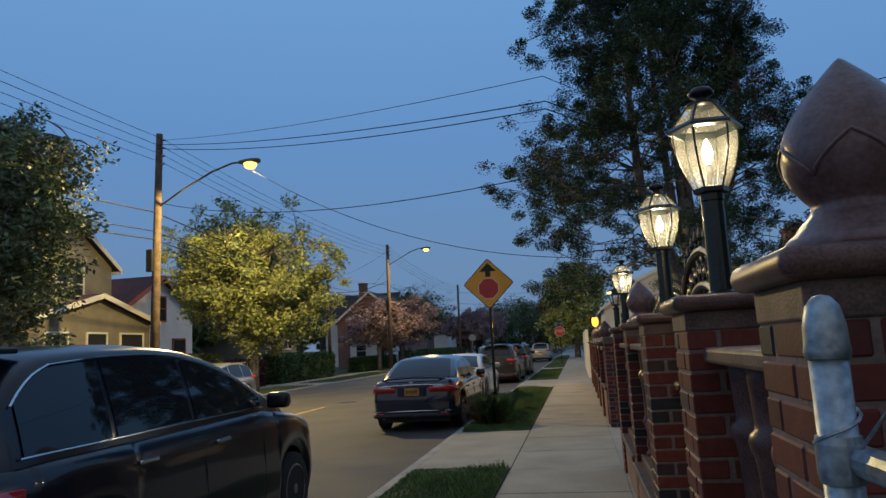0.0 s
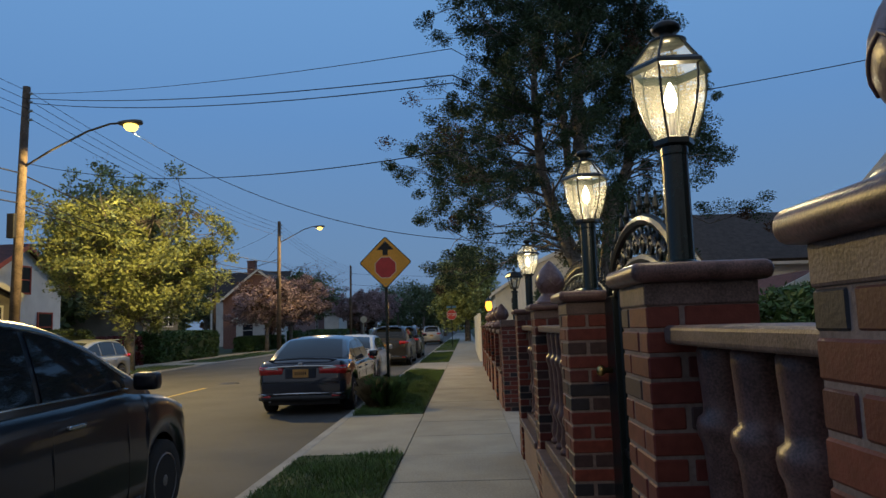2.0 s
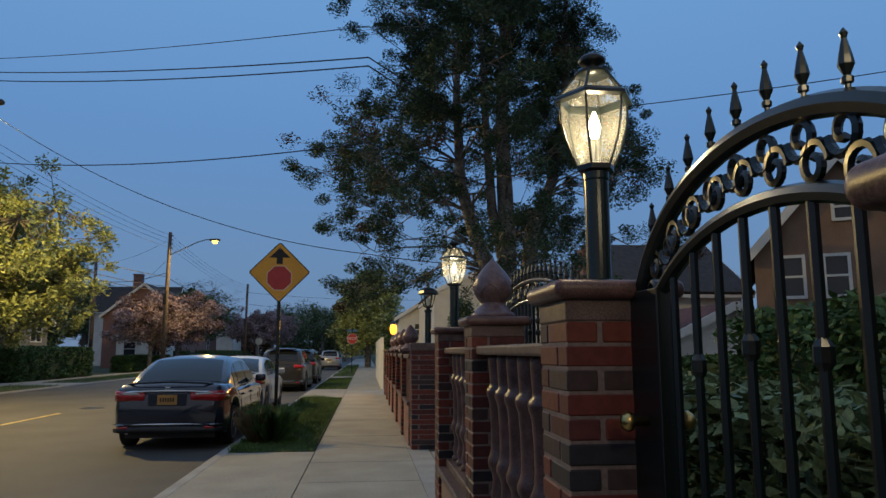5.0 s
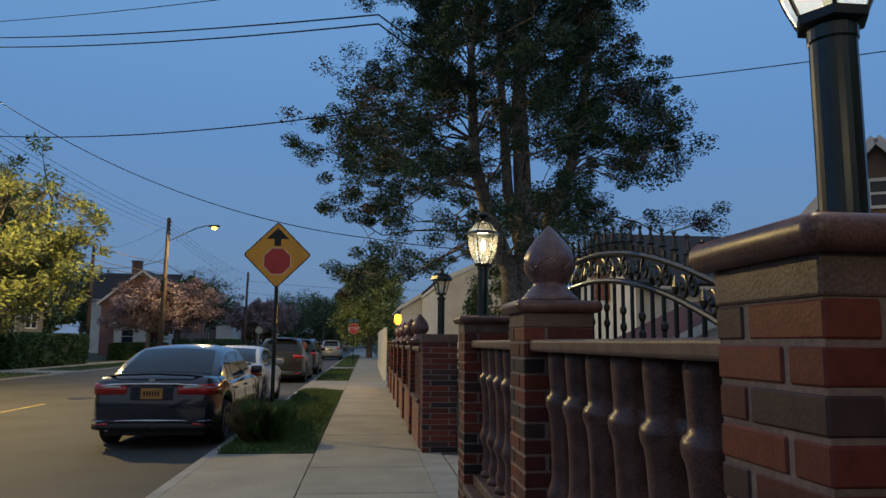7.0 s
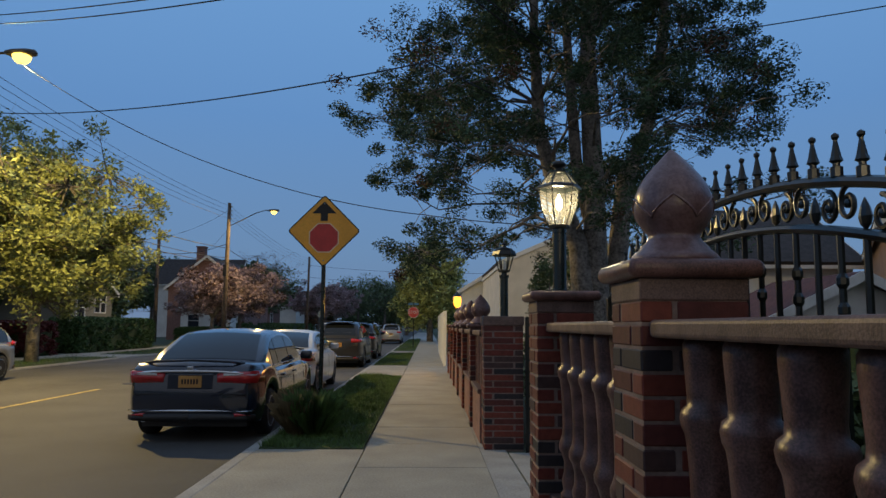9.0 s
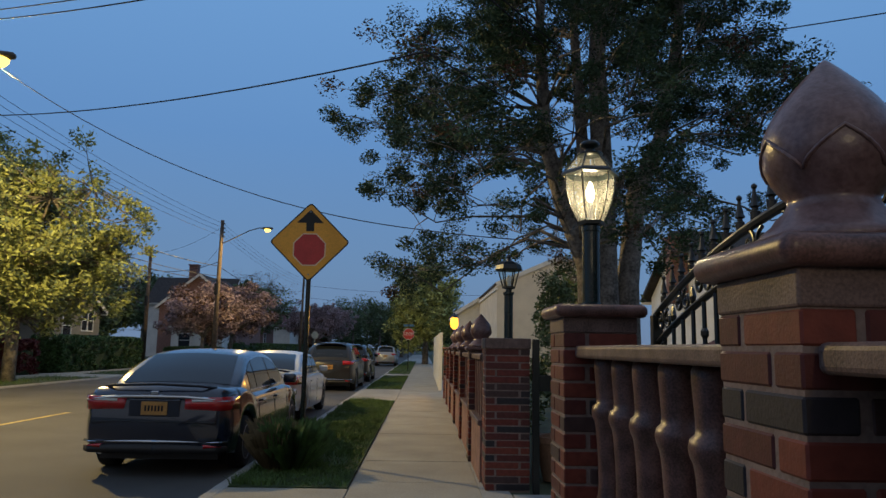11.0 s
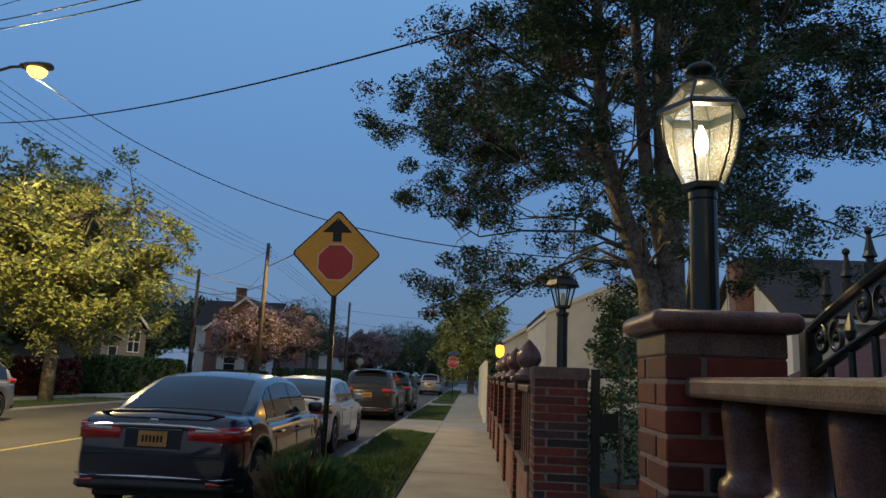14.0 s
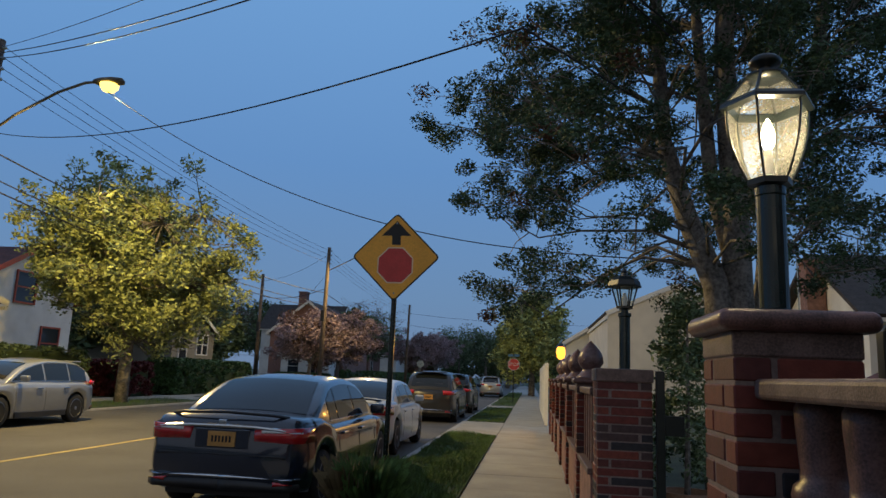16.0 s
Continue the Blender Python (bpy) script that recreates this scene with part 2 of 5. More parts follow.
def tube(bm, pts, radii, n=8):
    pts = [Vector(p) for p in pts]
    if not hasattr(radii, "__len__"):
        radii = [radii] * len(pts)
    rings = []
    for i, (p, r) in enumerate(zip(pts, radii)):
        d = (pts[min(i + 1, len(pts) - 1)] - pts[max(i - 1, 0)]).normalized()
        a = d.orthogonal().normalized() if i == 0 else (a - d * a.dot(d)).normalized()
        b = d.cross(a)
        rings.append([bm.verts.new(p + (a * math.cos(2 * math.pi * k / n) + b * math.sin(2 * math.pi * k / n)) * r) for k in range(n)])
    for u, v in zip(rings, rings[1:]):
        for k in range(n):
            bm.faces.new((u[k], u[(k + 1) % n], v[(k + 1) % n], v[k]))
    bm.faces.new(rings[0][::-1])
    bm.faces.new(rings[-1])
    return bm


def B():
    return bmesh.new()


def poly(bm, pts, depth, m=None):
    """A flat plate from points in x and z, with its thickness along y."""
    f = [bm.verts.new((x, 0, z)) for x, z in pts]
    g = [bm.verts.new((x, depth, z)) for x, z in pts]
    bm.faces.new(f)
    bm.faces.new(g[::-1])
    for i in range(len(f)):
        j = (i + 1) % len(f)
        bm.faces.new((f[i], g[i], g[j], f[j]))
    if m is not None:
        bmesh.ops.transform(bm, matrix=m, verts=f + g)
    return bm


def leaves(name, centres, sizes, per, leaf, material, parent, rng, flat=0.55, label="", droop=0.0):
    """A crown of many small leaves, scattered about clump centres."""
    c = np.repeat(np.asarray(centres), per, 0)
    s = np.repeat(np.asarray(sizes), per)[:, None]
    n = len(c)
    d = rng.normal(0, 1, (n, 3))
    d /= np.linalg.norm(d, axis=1)[:, None] + 1e-9
    d *= rng.random((n, 1)) ** 0.45
    p = c + d * s * np.array([1, 1, flat])
    u = rng.normal(0, 1, (n, 3))
    u[:, 2] = u[:, 2] * 0.6 - droop
    u /= np.linalg.norm(u, axis=1)[:, None]
    w = np.cross(u, rng.normal(0, 1, (n, 3)))
    w /= np.linalg.norm(w, axis=1)[:, None]
    ln = leaf * rng.uniform(0.6, 1.5, (n, 1))
    v = np.stack([p - u * ln, p + w * ln * 0.42, p + u * ln, p - w * ln * 0.42], 1).reshape(-1, 3)
    me = bpy.data.meshes.new(name)
    me.from_pydata(v.tolist(), [], np.arange(n * 4).reshape(-1, 4).tolist())
    me.materials.append(material)
    ob = new(name, me)
    ob.parent = parent
    return tagged(ob, label)

# ---- ground, road, pavement ----
def slab(name, x0, x1, y0, y1, z0, z1, material, bevel=0.0):
    return tagged(link(name, box(B(), x0, x1, y0, y1, z0, z1, bevel), material), kind="structure")


ROAD_Z = -0.07
slab("ground", -900, 900, -600, 1400, -0.6, -0.18, M_GROUND)
slab("road", -13.6, -2.15, -60, 400, -0.5, ROAD_Z, M_ROAD)
slab("yard_ground", 0.98, 60, -40, 160, -0.17, -0.02, M_GROUND)
slab("far_yard_ground", -70, -18.0, -40, 160, -0.17, -0.02, M_GROUND)
slab("pavement_base", -2.0, 1.0, -40, 160, -0.17, -0.03, M_KERB)
slab("far_pavement_base", -18.0, -13.75, -40, 160, -0.17, -0.03, M_KERB)
slab("kerb_near", -2.15, -2.0, -40, 160, -0.3, 0.0, M_KERB, 0.02)
slab("kerb_far", -13.75, -13.6, -40, 160, -0.3, 0.0, M_KERB, 0.02)
slab("wall_footing", 0.67, 0.98, -40, 60, -0.03, -0.002, M_KERB)
walkway = tagged(new("pavement"), kind="structure")
flag = box(B(), -0.695, 0.695, -0.745, 0.745, -0.03, 0.0, 0.008, 1)
flag_ob = part("paving_slab", flag, M_WALK, walkway)
flag_ob.location = (-0.025, -8.25, 0)
for i in range(1, 60):
    o = flag_ob.copy()
    scene.collection.objects.link(o)
    o.location = (-0.025, -8.25 + 1.5 * i, 0.0015 * math.sin(i * 3.7))
far_walk = tagged(new("far_pavement"), kind="structure")
fflag = part("paving_slab", box(B(), -0.7, 0.7, -1.49, 1.49, -0.03, 0.0, 0.008, 1), M_WALK, far_walk)
fflag.location = (-16.6, -8, 0)
for i in range(1, 36):
    o = fflag.copy()
    scene.collection.objects.link(o)
    o.location = (-16.6, -8 + 3.0 * i, 0)
# driveway aprons across the verge
for y0, y1 in ((6.12, 10.08), (22.6, 28.2), (40.0, 43.0)):
    slab("driveway_apron", -2.0, -0.73, y0, y1, -0.03, 0.001, M_WALK, 0.006)
slab("driveway", 1.0, 12, 6.2, 9.9, -0.03, 0.0, M_KERB)
for y0, y1 in ((33.5, 36.5), (52, 55)):
    slab("far_driveway_apron", -15.9, -13.75, y0, y1, -0.03, 0.001, M_WALK, 0.006)
# dashed centre line
for y0, y1 in ((13.4, 18.6), (27, 34), (42, 50), (58, 66)):
    slab("road_line", -7.85, -7.74, y0, y1, ROAD_Z, ROAD_Z + 0.004, M_LINE)
hole = tagged(link("manhole_cover", lathe(B(), [(0.33, 0), (0.33, 0.006), (0.28, 0.006), (0.28, 0.003)], 28), M_PLASTIC), "dark round iron manhole cover set in the road", "manhole cover")
hole.location = (-7.6, 20.3, ROAD_Z)
scrap = tagged(link("paper_scrap", box(B(), -0.07, 0.07, -0.05, 0.05, 0, 0.012, 0.005), M_WHITE), "crumpled scrap of white paper lying on the road", "litter")
scrap.location = (-8.2, 12.4, ROAD_Z)


def verge(name, x0, x1, y0, y1, tufts, blade=0.06, seed=1):
    tagged(link(name, box(B(), x0, x1, y0, y1, -0.03, 0.012, 0.008), M_GRASS_SOIL), kind="structure")
    r = np.random.default_rng(seed)
    n = int(tufts)
    p = np.stack([r.uniform(x0 + 0.01, x1 - 0.01, n), r.uniform(y0 + 0.01, y1 - 0.01, n), np.full(n, 0.01)], 1)
    a = r.uniform(0, 6.283, n)
    d = np.stack([np.cos(a), np.sin(a), np.zeros(n)], 1)
    patch = 0.7 + 0.6 * np.sin(p[:, 0] * 3.1 + p[:, 1] * 1.7) * np.sin(p[:, 1] * 2.3)
    h = blade * r.uniform(0.5, 1.4, (n, 1)) * patch[:, None].clip(0.35, 1.4)
    w = 0.006
    lean = r.normal(0, 0.5, (n, 3)) * h
    lean[:, 2] = 0
    v = np.stack([p - d * w, p + d * w, p + lean + np.array([0, 0, 1]) * h], 1).reshape(-1, 3)
    me = bpy.data.meshes.new("grass")
    me.from_pydata(v.tolist(), [], np.arange(n * 3).reshape(-1, 3).tolist())
    me.materials.append(M_GRASS)
    tagged(new("grass", me), "short green grass on the verge", "grass", kind="stuff")


verge("lawn_near", -2.0, -0.74, -4, 6.1, 26000, 0.07, 1)
verge("lawn_mid", -2.0, -0.74, 10.1, 22.55, 34000, 0.08, 2)
verge("lawn_next", -2.0, -0.74, 28.25, 39.9, 9000, 0.09, 3)
verge("lawn_last", -2.0, -0.74, 43.1, 80, 6000, 0.12, 4)
verge("far_lawn_a", -15.9, -13.76, -10, 33.4, 9000, 0.13, 5)
verge("far_lawn_b", -15.9, -13.76, 36.6, 51.9, 5000, 0.13, 6)
verge("far_lawn_c", -15.9, -13.76, 55.1, 120, 5000, 0.15, 8)

# ---- fence of piers, balusters and rails ----
XC, HW = 0.82, 0.17
brick_me = None


def pier(y, top, label, name="brick_pier", x=XC, w=HW, cap=True, z_band=0.04):
    """A square pier: mortar core, pinwheel courses of bricks, a band and a rounded cap."""
    global brick_me
    th = thing(name, (x, y, 0), label, "pier", "fence piers")
    k = 0.0045
    part("core", box(B(), -w + k, w - k, -w + k, w - k, -0.03, top - 0.06), M_MORTAR, th)
    if brick_me is None:
        brick_me = part("brick", box(B(), -0.1115, 0.1115, -0.05, 0.05, -0.0325, 0.0325, 0.005, 1), M_BRICK, th)
        first = brick_me
    else:
        first = None
    sx = (2 * w - 0.11) / 0.23
    z = 0.035
    n = 0
    while z < top - 0.06 - z_band - 0.03:
        for q in range(4):
            if first is not None:
                o, first = first, None
            else:
                o = brick_me.copy()
                scene.collection.objects.link(o)
            o.parent = th
            flip = 1 if n % 2 == 0 else -1
            off = flip * (w - 0.1115 * sx)
            o.matrix_basis = pose(0, 0, 0, 0, 0, 90 * q) @ pose(off, -w + 0.05 + 0.0015 * math.sin(n * 5 + q * 3), z) @ Matrix.Diagonal((sx, 1, 1, 1))
        z += 0.075
        n += 1
    zb = z - 0.04
    if cap:
        part("band", box(B(), -w - 0.002, w + 0.002, -w - 0.002, w + 0.002, zb, top - 0.058, 0.006), M_STONE2, th, "brown stone band under the cap")
        part("cap", box(B(), -w - 0.043, w + 0.043, -w - 0.043, w + 0.043, top - 0.06, top, 0.027, 5), M_STONE, th, "rounded red cast stone cap", True)
    else:
        part("cap", box(B(), -w - 0.012, w + 0.012, -w - 0.012, w + 0.012, zb, top, 0.01, 2), M_STONE2, th, "thin brown stone cap")
    return th


def bud(y, z, s=1.0, x=XC):
    th = thing("bud_finial", (x, y, z), "polished red stone flower bud finial on a pier cap", "finial", "bud finials")
    prof = [(0.150, 0), (0.152, 0.015), (0.140, 0.03), (0.122, 0.045), (0.112, 0.06), (0.096, 0.075), (0.088, 0.09), (0.087, 0.10),
            (0.100, 0.115), (0.118, 0.14), (0.131, 0.17), (0.135, 0.20), (0.131, 0.235), (0.118, 0.27), (0.096, 0.305), (0.068, 0.34), (0.036, 0.375), (0.012, 0.40), (0.002, 0.408)]
    part("body", lathe(B(), [(r * s, h * s) for r, h in prof], 40), M_BUD, th, smooth=True)
    # raised petal edges that meet in points round the bulb
    for k in range(5):
        a0 = 2 * math.pi * k / 5
        pts = []
        for i in range(13):
            u = i / 12
            hh = 0.15 + 0.075 * (1 - abs(2 * u - 1)) ** 0.8
            a = a0 + u * 2 * math.pi / 5
            r = np.interp(hh, [p[1] for p in prof], [p[0] for p in prof]) + 0.0005
            pts.append((r * s * math.cos(a), r * s * math.sin(a), hh * s))
        part("petal_edge", tube(B(), pts, 0.0045 * s, 6), M_BUD, th, smooth=True)
    return th


def lantern(y, z, x=XC, lit=True):
    """A post lantern: post, six curved panes between ribs, glazed roof and finial."""
    th = thing("post_lantern", (x, y, z), "lit black post lantern with curved clear glass on a pier", "lantern", "fence lanterns")
    part("post", lathe(B(), [(0.062, 0), (0.062, 0.012), (0.047, 0.02), (0.047, 0.375), (0.05, 0.38), (0.05, 0.405), (0.036, 0.41)], 24), M_GREEN, th, smooth=False)
    part("collar", lathe(B(), [(0.05, 0.405), (0.074, 0.412), (0.076, 0.43), (0.068, 0.434)], 6), M_BLACK, th)
    prof = [(0.072, 0.43), (0.094, 0.475), (0.115, 0.53), (0.129, 0.585), (0.135, 0.635), (0.134, 0.665)]
    for k in range(6):
        a0, a1 = k * math.pi / 3, (k + 1) * math.pi / 3
        bm = B()
        rows = [[bm.verts.new((r * math.cos(a), r * math.sin(a), h)) for a in (a0, a1)] for r, h in prof]
        for p, q in zip(rows, rows[1:]):
            bm.faces.new((p[0], p[1], q[1], q[0]))
        pn = part("glass_pane", bm, M_PANE, th, smooth=False)
        pn.visible_shadow = False
        part("rib", tube(B(), [((r + 0.002) * math.cos(a0), (r + 0.002) * math.sin(a0), h) for r, h in prof], 0.0045, 6), M_BLACK, th)
        bm = B()
        quad = [(0.136, a0, 0.69), (0.136, a1, 0.69), (0.066, a1, 0.775), (0.066, a0, 0.775)]
        bm.faces.new([bm.verts.new((r * math.cos(a), r * math.sin(a), h)) for r, a, h in quad])
        pn = part("roof_pane", bm, M_PANE, th)
        pn.visible_shadow = False
        part("roof_rib", tube(B(), [(0.138 * math.cos(a0), 0.138 * math.sin(a0), 0.69), (0.066 * math.cos(a0), 0.066 * math.sin(a0), 0.777)], 0.0055, 6), M_BLACK, th)
    bm = B()
    ring = []
    for r, h in ((0.132, 0.663), (0.16, 0.668), (0.158, 0.68), (0.138, 0.694), (0.126, 0.69)):
        ring.append([bm.verts.new((r * math.cos(k * math.pi / 3), r * math.sin(k * math.pi / 3), h)) for k in range(6)])
    for i in range(5):
        a, b = ring[i], ring[(i + 1) % 5]
        for k in range(6):
            bm.faces.new((a[k], a[(k + 1) % 6], b[(k + 1) % 6], b[k]))
    part("brim", bm, M_BLACK, th)
    part("finial", lathe(B(), [(0.07, 0.772), (0.072, 0.782), (0.03, 0.79), (0.026, 0.81), (0.05, 0.818), (0.056, 0.832), (0.04, 0.848), (0.006, 0.856)], 20), M_BLACK, th, smooth=True)
    part("candle", lathe(B(), [(0.014, 0.43), (0.014, 0.53)], 12), M_WHITE, th)
    part("bulb", lathe(B(), [(0.008, 0.53), (0.02, 0.55), (0.024, 0.575), (0.017, 0.605), (0.004, 0.635)], 16), M_BULB, th, "glowing flame-shaped bulb", True).visible_shadow = False
    return th


def small_lantern(y, z, x):
    th = thing("post_lantern", (x, y, z), "small unlit black lantern on a dark post beside a pier", "lantern", "fence lanterns")
    part("post", lathe(B(), [(0.055, 0), (0.045, 0.02), (0.045, 0.50), (0.055, 0.51), (0.055, 0.54), (0.03, 0.545), (0.03, 0.58)], 20), M_GREEN, th)
    for k in range(6):
        a0, a1 = k * math.pi / 3, (k + 1) * math.pi / 3
        bm = B()
        bm.faces.new([bm.verts.new((r * math.cos(a), r * math.sin(a), h)) for r, a, h in ((0.06, a0, 0.6), (0.06, a1, 0.6), (0.105, a1, 0.79), (0.105, a0, 0.79))])
        part("glass_pane", bm, M_PANE, th)
        part("rib", tube(B(), [(0.061 * math.cos(a0), 0.061 * math.sin(a0), 0.6), (0.107 * math.cos(a0), 0.107 * math.sin(a0), 0.79)], 0.007, 6), M_BLACK, th)
    part("base", lathe(B(), [(0.03, 0.57), (0.068, 0.585), (0.068, 0.605)], 6), M_BLACK, th)
    part("roof", lathe(B(), [(0.14, 0.785), (0.143, 0.80), (0.125, 0.85), (0.085, 0.885), (0.03, 0.90), (0.02, 0.925), (0.03, 0.94), (0.004, 0.985)], 6), M_BLACK, th)
    part("bulb", lathe(B(), [(0.02, 0.6), (0.025, 0.68), (0.012, 0.73)], 10), M_WHITE, th)
    return th


baluster_src = None
BAL = [(0.070, 0), (0.070, 0.03), (0.055, 0.045), (0.058, 0.07), (0.064, 0.10), (0.052, 0.14), (0.050, 0.20), (0.060, 0.24), (0.076, 0.27), (0.078, 0.30),
       (0.066, 0.33), (0.058, 0.36), (0.056, 0.42), (0.058, 0.52), (0.064, 0.62), (0.069, 0.655), (0.078, 0.675), (0.082, 0.70), (0.077, 0.722), (0.062, 0.735),
       (0.060, 0.76), (0.064, 0.82), (0.068, 0.88), (0.068, 0.91), (0.060, 0.925)]


def balustrade(y0, y1, count, zr=1.51, x=XC):
    """A bay of the fence: plinth, turned balusters and the top rail."""
    global baluster_src
    th = thing("balustrade", (x, (y0 + y1) / 2, 0), "red-brown cast stone balustrade with turned balusters on a plinth", "balustrade", "balustrade bays")
    h = (y1 - y0) / 2
    part("plinth", box(B(), -0.15, 0.15, -h, h, -0.03, 0.40, 0.006), M_BROWNWALL, th)
    part("plinth_coping", box(B(), -0.19, 0.17, -h, h, 0.40, 0.46, 0.012), M_STONE2, th)
    part("bottom_rail", box(B(), -0.11, 0.11, -h, h, 0.46, 0.53, 0.01), M_STONE2, th)
    part("top_rail", box(B(), -0.125, 0.125, -h, h, zr - 0.055, zr, 0.014, 3), M_STONE2, th, "weathered brown top rail")
    for i in range(count):
        yy = -h + (2 * h) * (i + 0.5) / count
        if baluster_src is None:
            baluster_src = part("baluster", lathe(B(), BAL, 24), M_STONE, th, smooth=True)
            o = baluster_src
        else:
            o = baluster_src.copy()
            scene.collection.objects.link(o)
            o.parent = th
        o.location = (0, yy, 0.53)
    return th


LAB = "square red and dark brick pier with a rounded stone cap"
PY = {"bud1": -1.80, "lamp1": -0.43, "lamp2": 1.345, "bud2": 3.66, "lampL": 5.70}
PX = {"bud1": 0.80, "lamp1": 0.797, "lamp2": 0.810, "bud2": 0.853, "lampL": 0.845}
balustrade(PY["bud1"] + HW, PY["lamp1"] - HW, 4, x=0.80)
balustrade(PY["lamp2"] + HW, PY["bud2"] - HW, 7, x=0.832)
balustrade(PY["bud2"] + HW, PY["lampL"] - HW, 6, x=0.85)
for kk, yy in PY.items():
    pier(yy, 1.70, LAB, x=PX[kk])
    if "lamp" in kk:
        lantern(yy, 1.70, PX[kk]).scale = (0.9, 0.9, 0.97)
    else:
        bud(yy, 1.70, 0.96, PX[kk])
pier(10.33, 1.61, "tall plain red brick gate pier with a thin stone cap", x=0.96, w=0.24, cap=False)
small_lantern(10.40, 1.60, 1.0).scale = (1.12, 1.12, 1.0)

# the fence beyond the driveway
YF = [12.2, 14.6, 17.0, 19.4, 21.8, 24.2]
prev = 10.57
for i, yy in enumerate(YF):
    th = thing("brick_panel_wall", (0.83, (prev + yy - 0.17) / 2, 0), "low red-brown brick wall with recessed panels and stone rail", "wall", "panel walls")
    h = (yy - 0.17 - prev) / 2
    part("plinth", box(B(), -0.13, 0.15, -h, h, -0.03, 0.62, 0.008), M_HBRICK, th)
    part("plinth_coping", box(B(), -0.16, 0.16, -h, h, 0.62, 0.68, 0.012), M_STONE2, th)
    part("panel", box(B(), -0.02, 0.1, -h, h, 0.68, 1.36), M_STONE2, th)
    for q in range(5):
        c = -h + 2 * h * (q + 0.5) / 5
        part("pilaster", box(B(), -0.09, 0.0, c - 0.07, c + 0.07, 0.68, 1.36, 0.01), M_STONE, th)
    part("top_rail", box(B(), -0.14, 0.14, -h, h, 1.36, 1.43, 0.014), M_STONE2, th)
    pier(yy, 1.52, LAB, x=0.83)
    if i < 4:
        bud(yy, 1.52, 1.1, 0.83)
    prev = yy + 0.17
# far porch-yellow lantern on the last pier but one
yl = thing("pier_lantern", (0.93, 23.35, 1.43), "glowing amber lantern on a short post above the wall", "lantern")
part("post", lathe(B(), [(0.04, 0), (0.04, 0.6)], 12), M_BLACK, yl)
part("globe", lathe(B(), [(0.05, 0.62), (0.10, 0.68), (0.125, 0.80), (0.11, 0.93), (0.05, 0.98)], 16), M_YBULB, yl, smooth=True).visible_shadow = False
part("roof", lathe(B(), [(0.14, 0.96), (0.08, 1.03), (0.01, 1.1)], 8), M_BLACK, yl)
wf = thing("white_fence", (0.66, 36, 0), "solid white vinyl fence along the pavement", "fence")
for i in range(8):
    part("board", box(B(), -0.03, 0.03, -8 + 2 * i, -6.06 + 2 * i, 0, 1.95, 0.01), M_WHITE, wf)
    part("post", box(B(), -0.06, 0.06, -8.06 + 2 * i, -7.94 + 2 * i, 0, 2.05, 0.01), M_WHITE, wf)


# ---- iron gates ----
def scroll(c, r, turns, side, z, flip=1):
    pts = []
    for i in range(22):
        u = i / 21
        a = u * turns * 2 * math.pi
        q = r * (1 - 0.75 * u)
        pts.append((c + side * (r - q * math.cos(a)) * 0.9, 0, z + flip * q * math.sin(a)))
    return pts


def spear(bm, x, z, k=1.0):
    lathe(bm, [(r * k, h * k) for r, h in [(0.008, 0), (0.008, 0.03), (0.016, 0.035), (0.016, 0.05), (0.009, 0.055), (0.022, 0.085), (0.018, 0.11), (0.007, 0.16), (0.009, 0.165), (0.012, 0.175), (0.002, 0.19)]], 8, pose(x, 0, z))


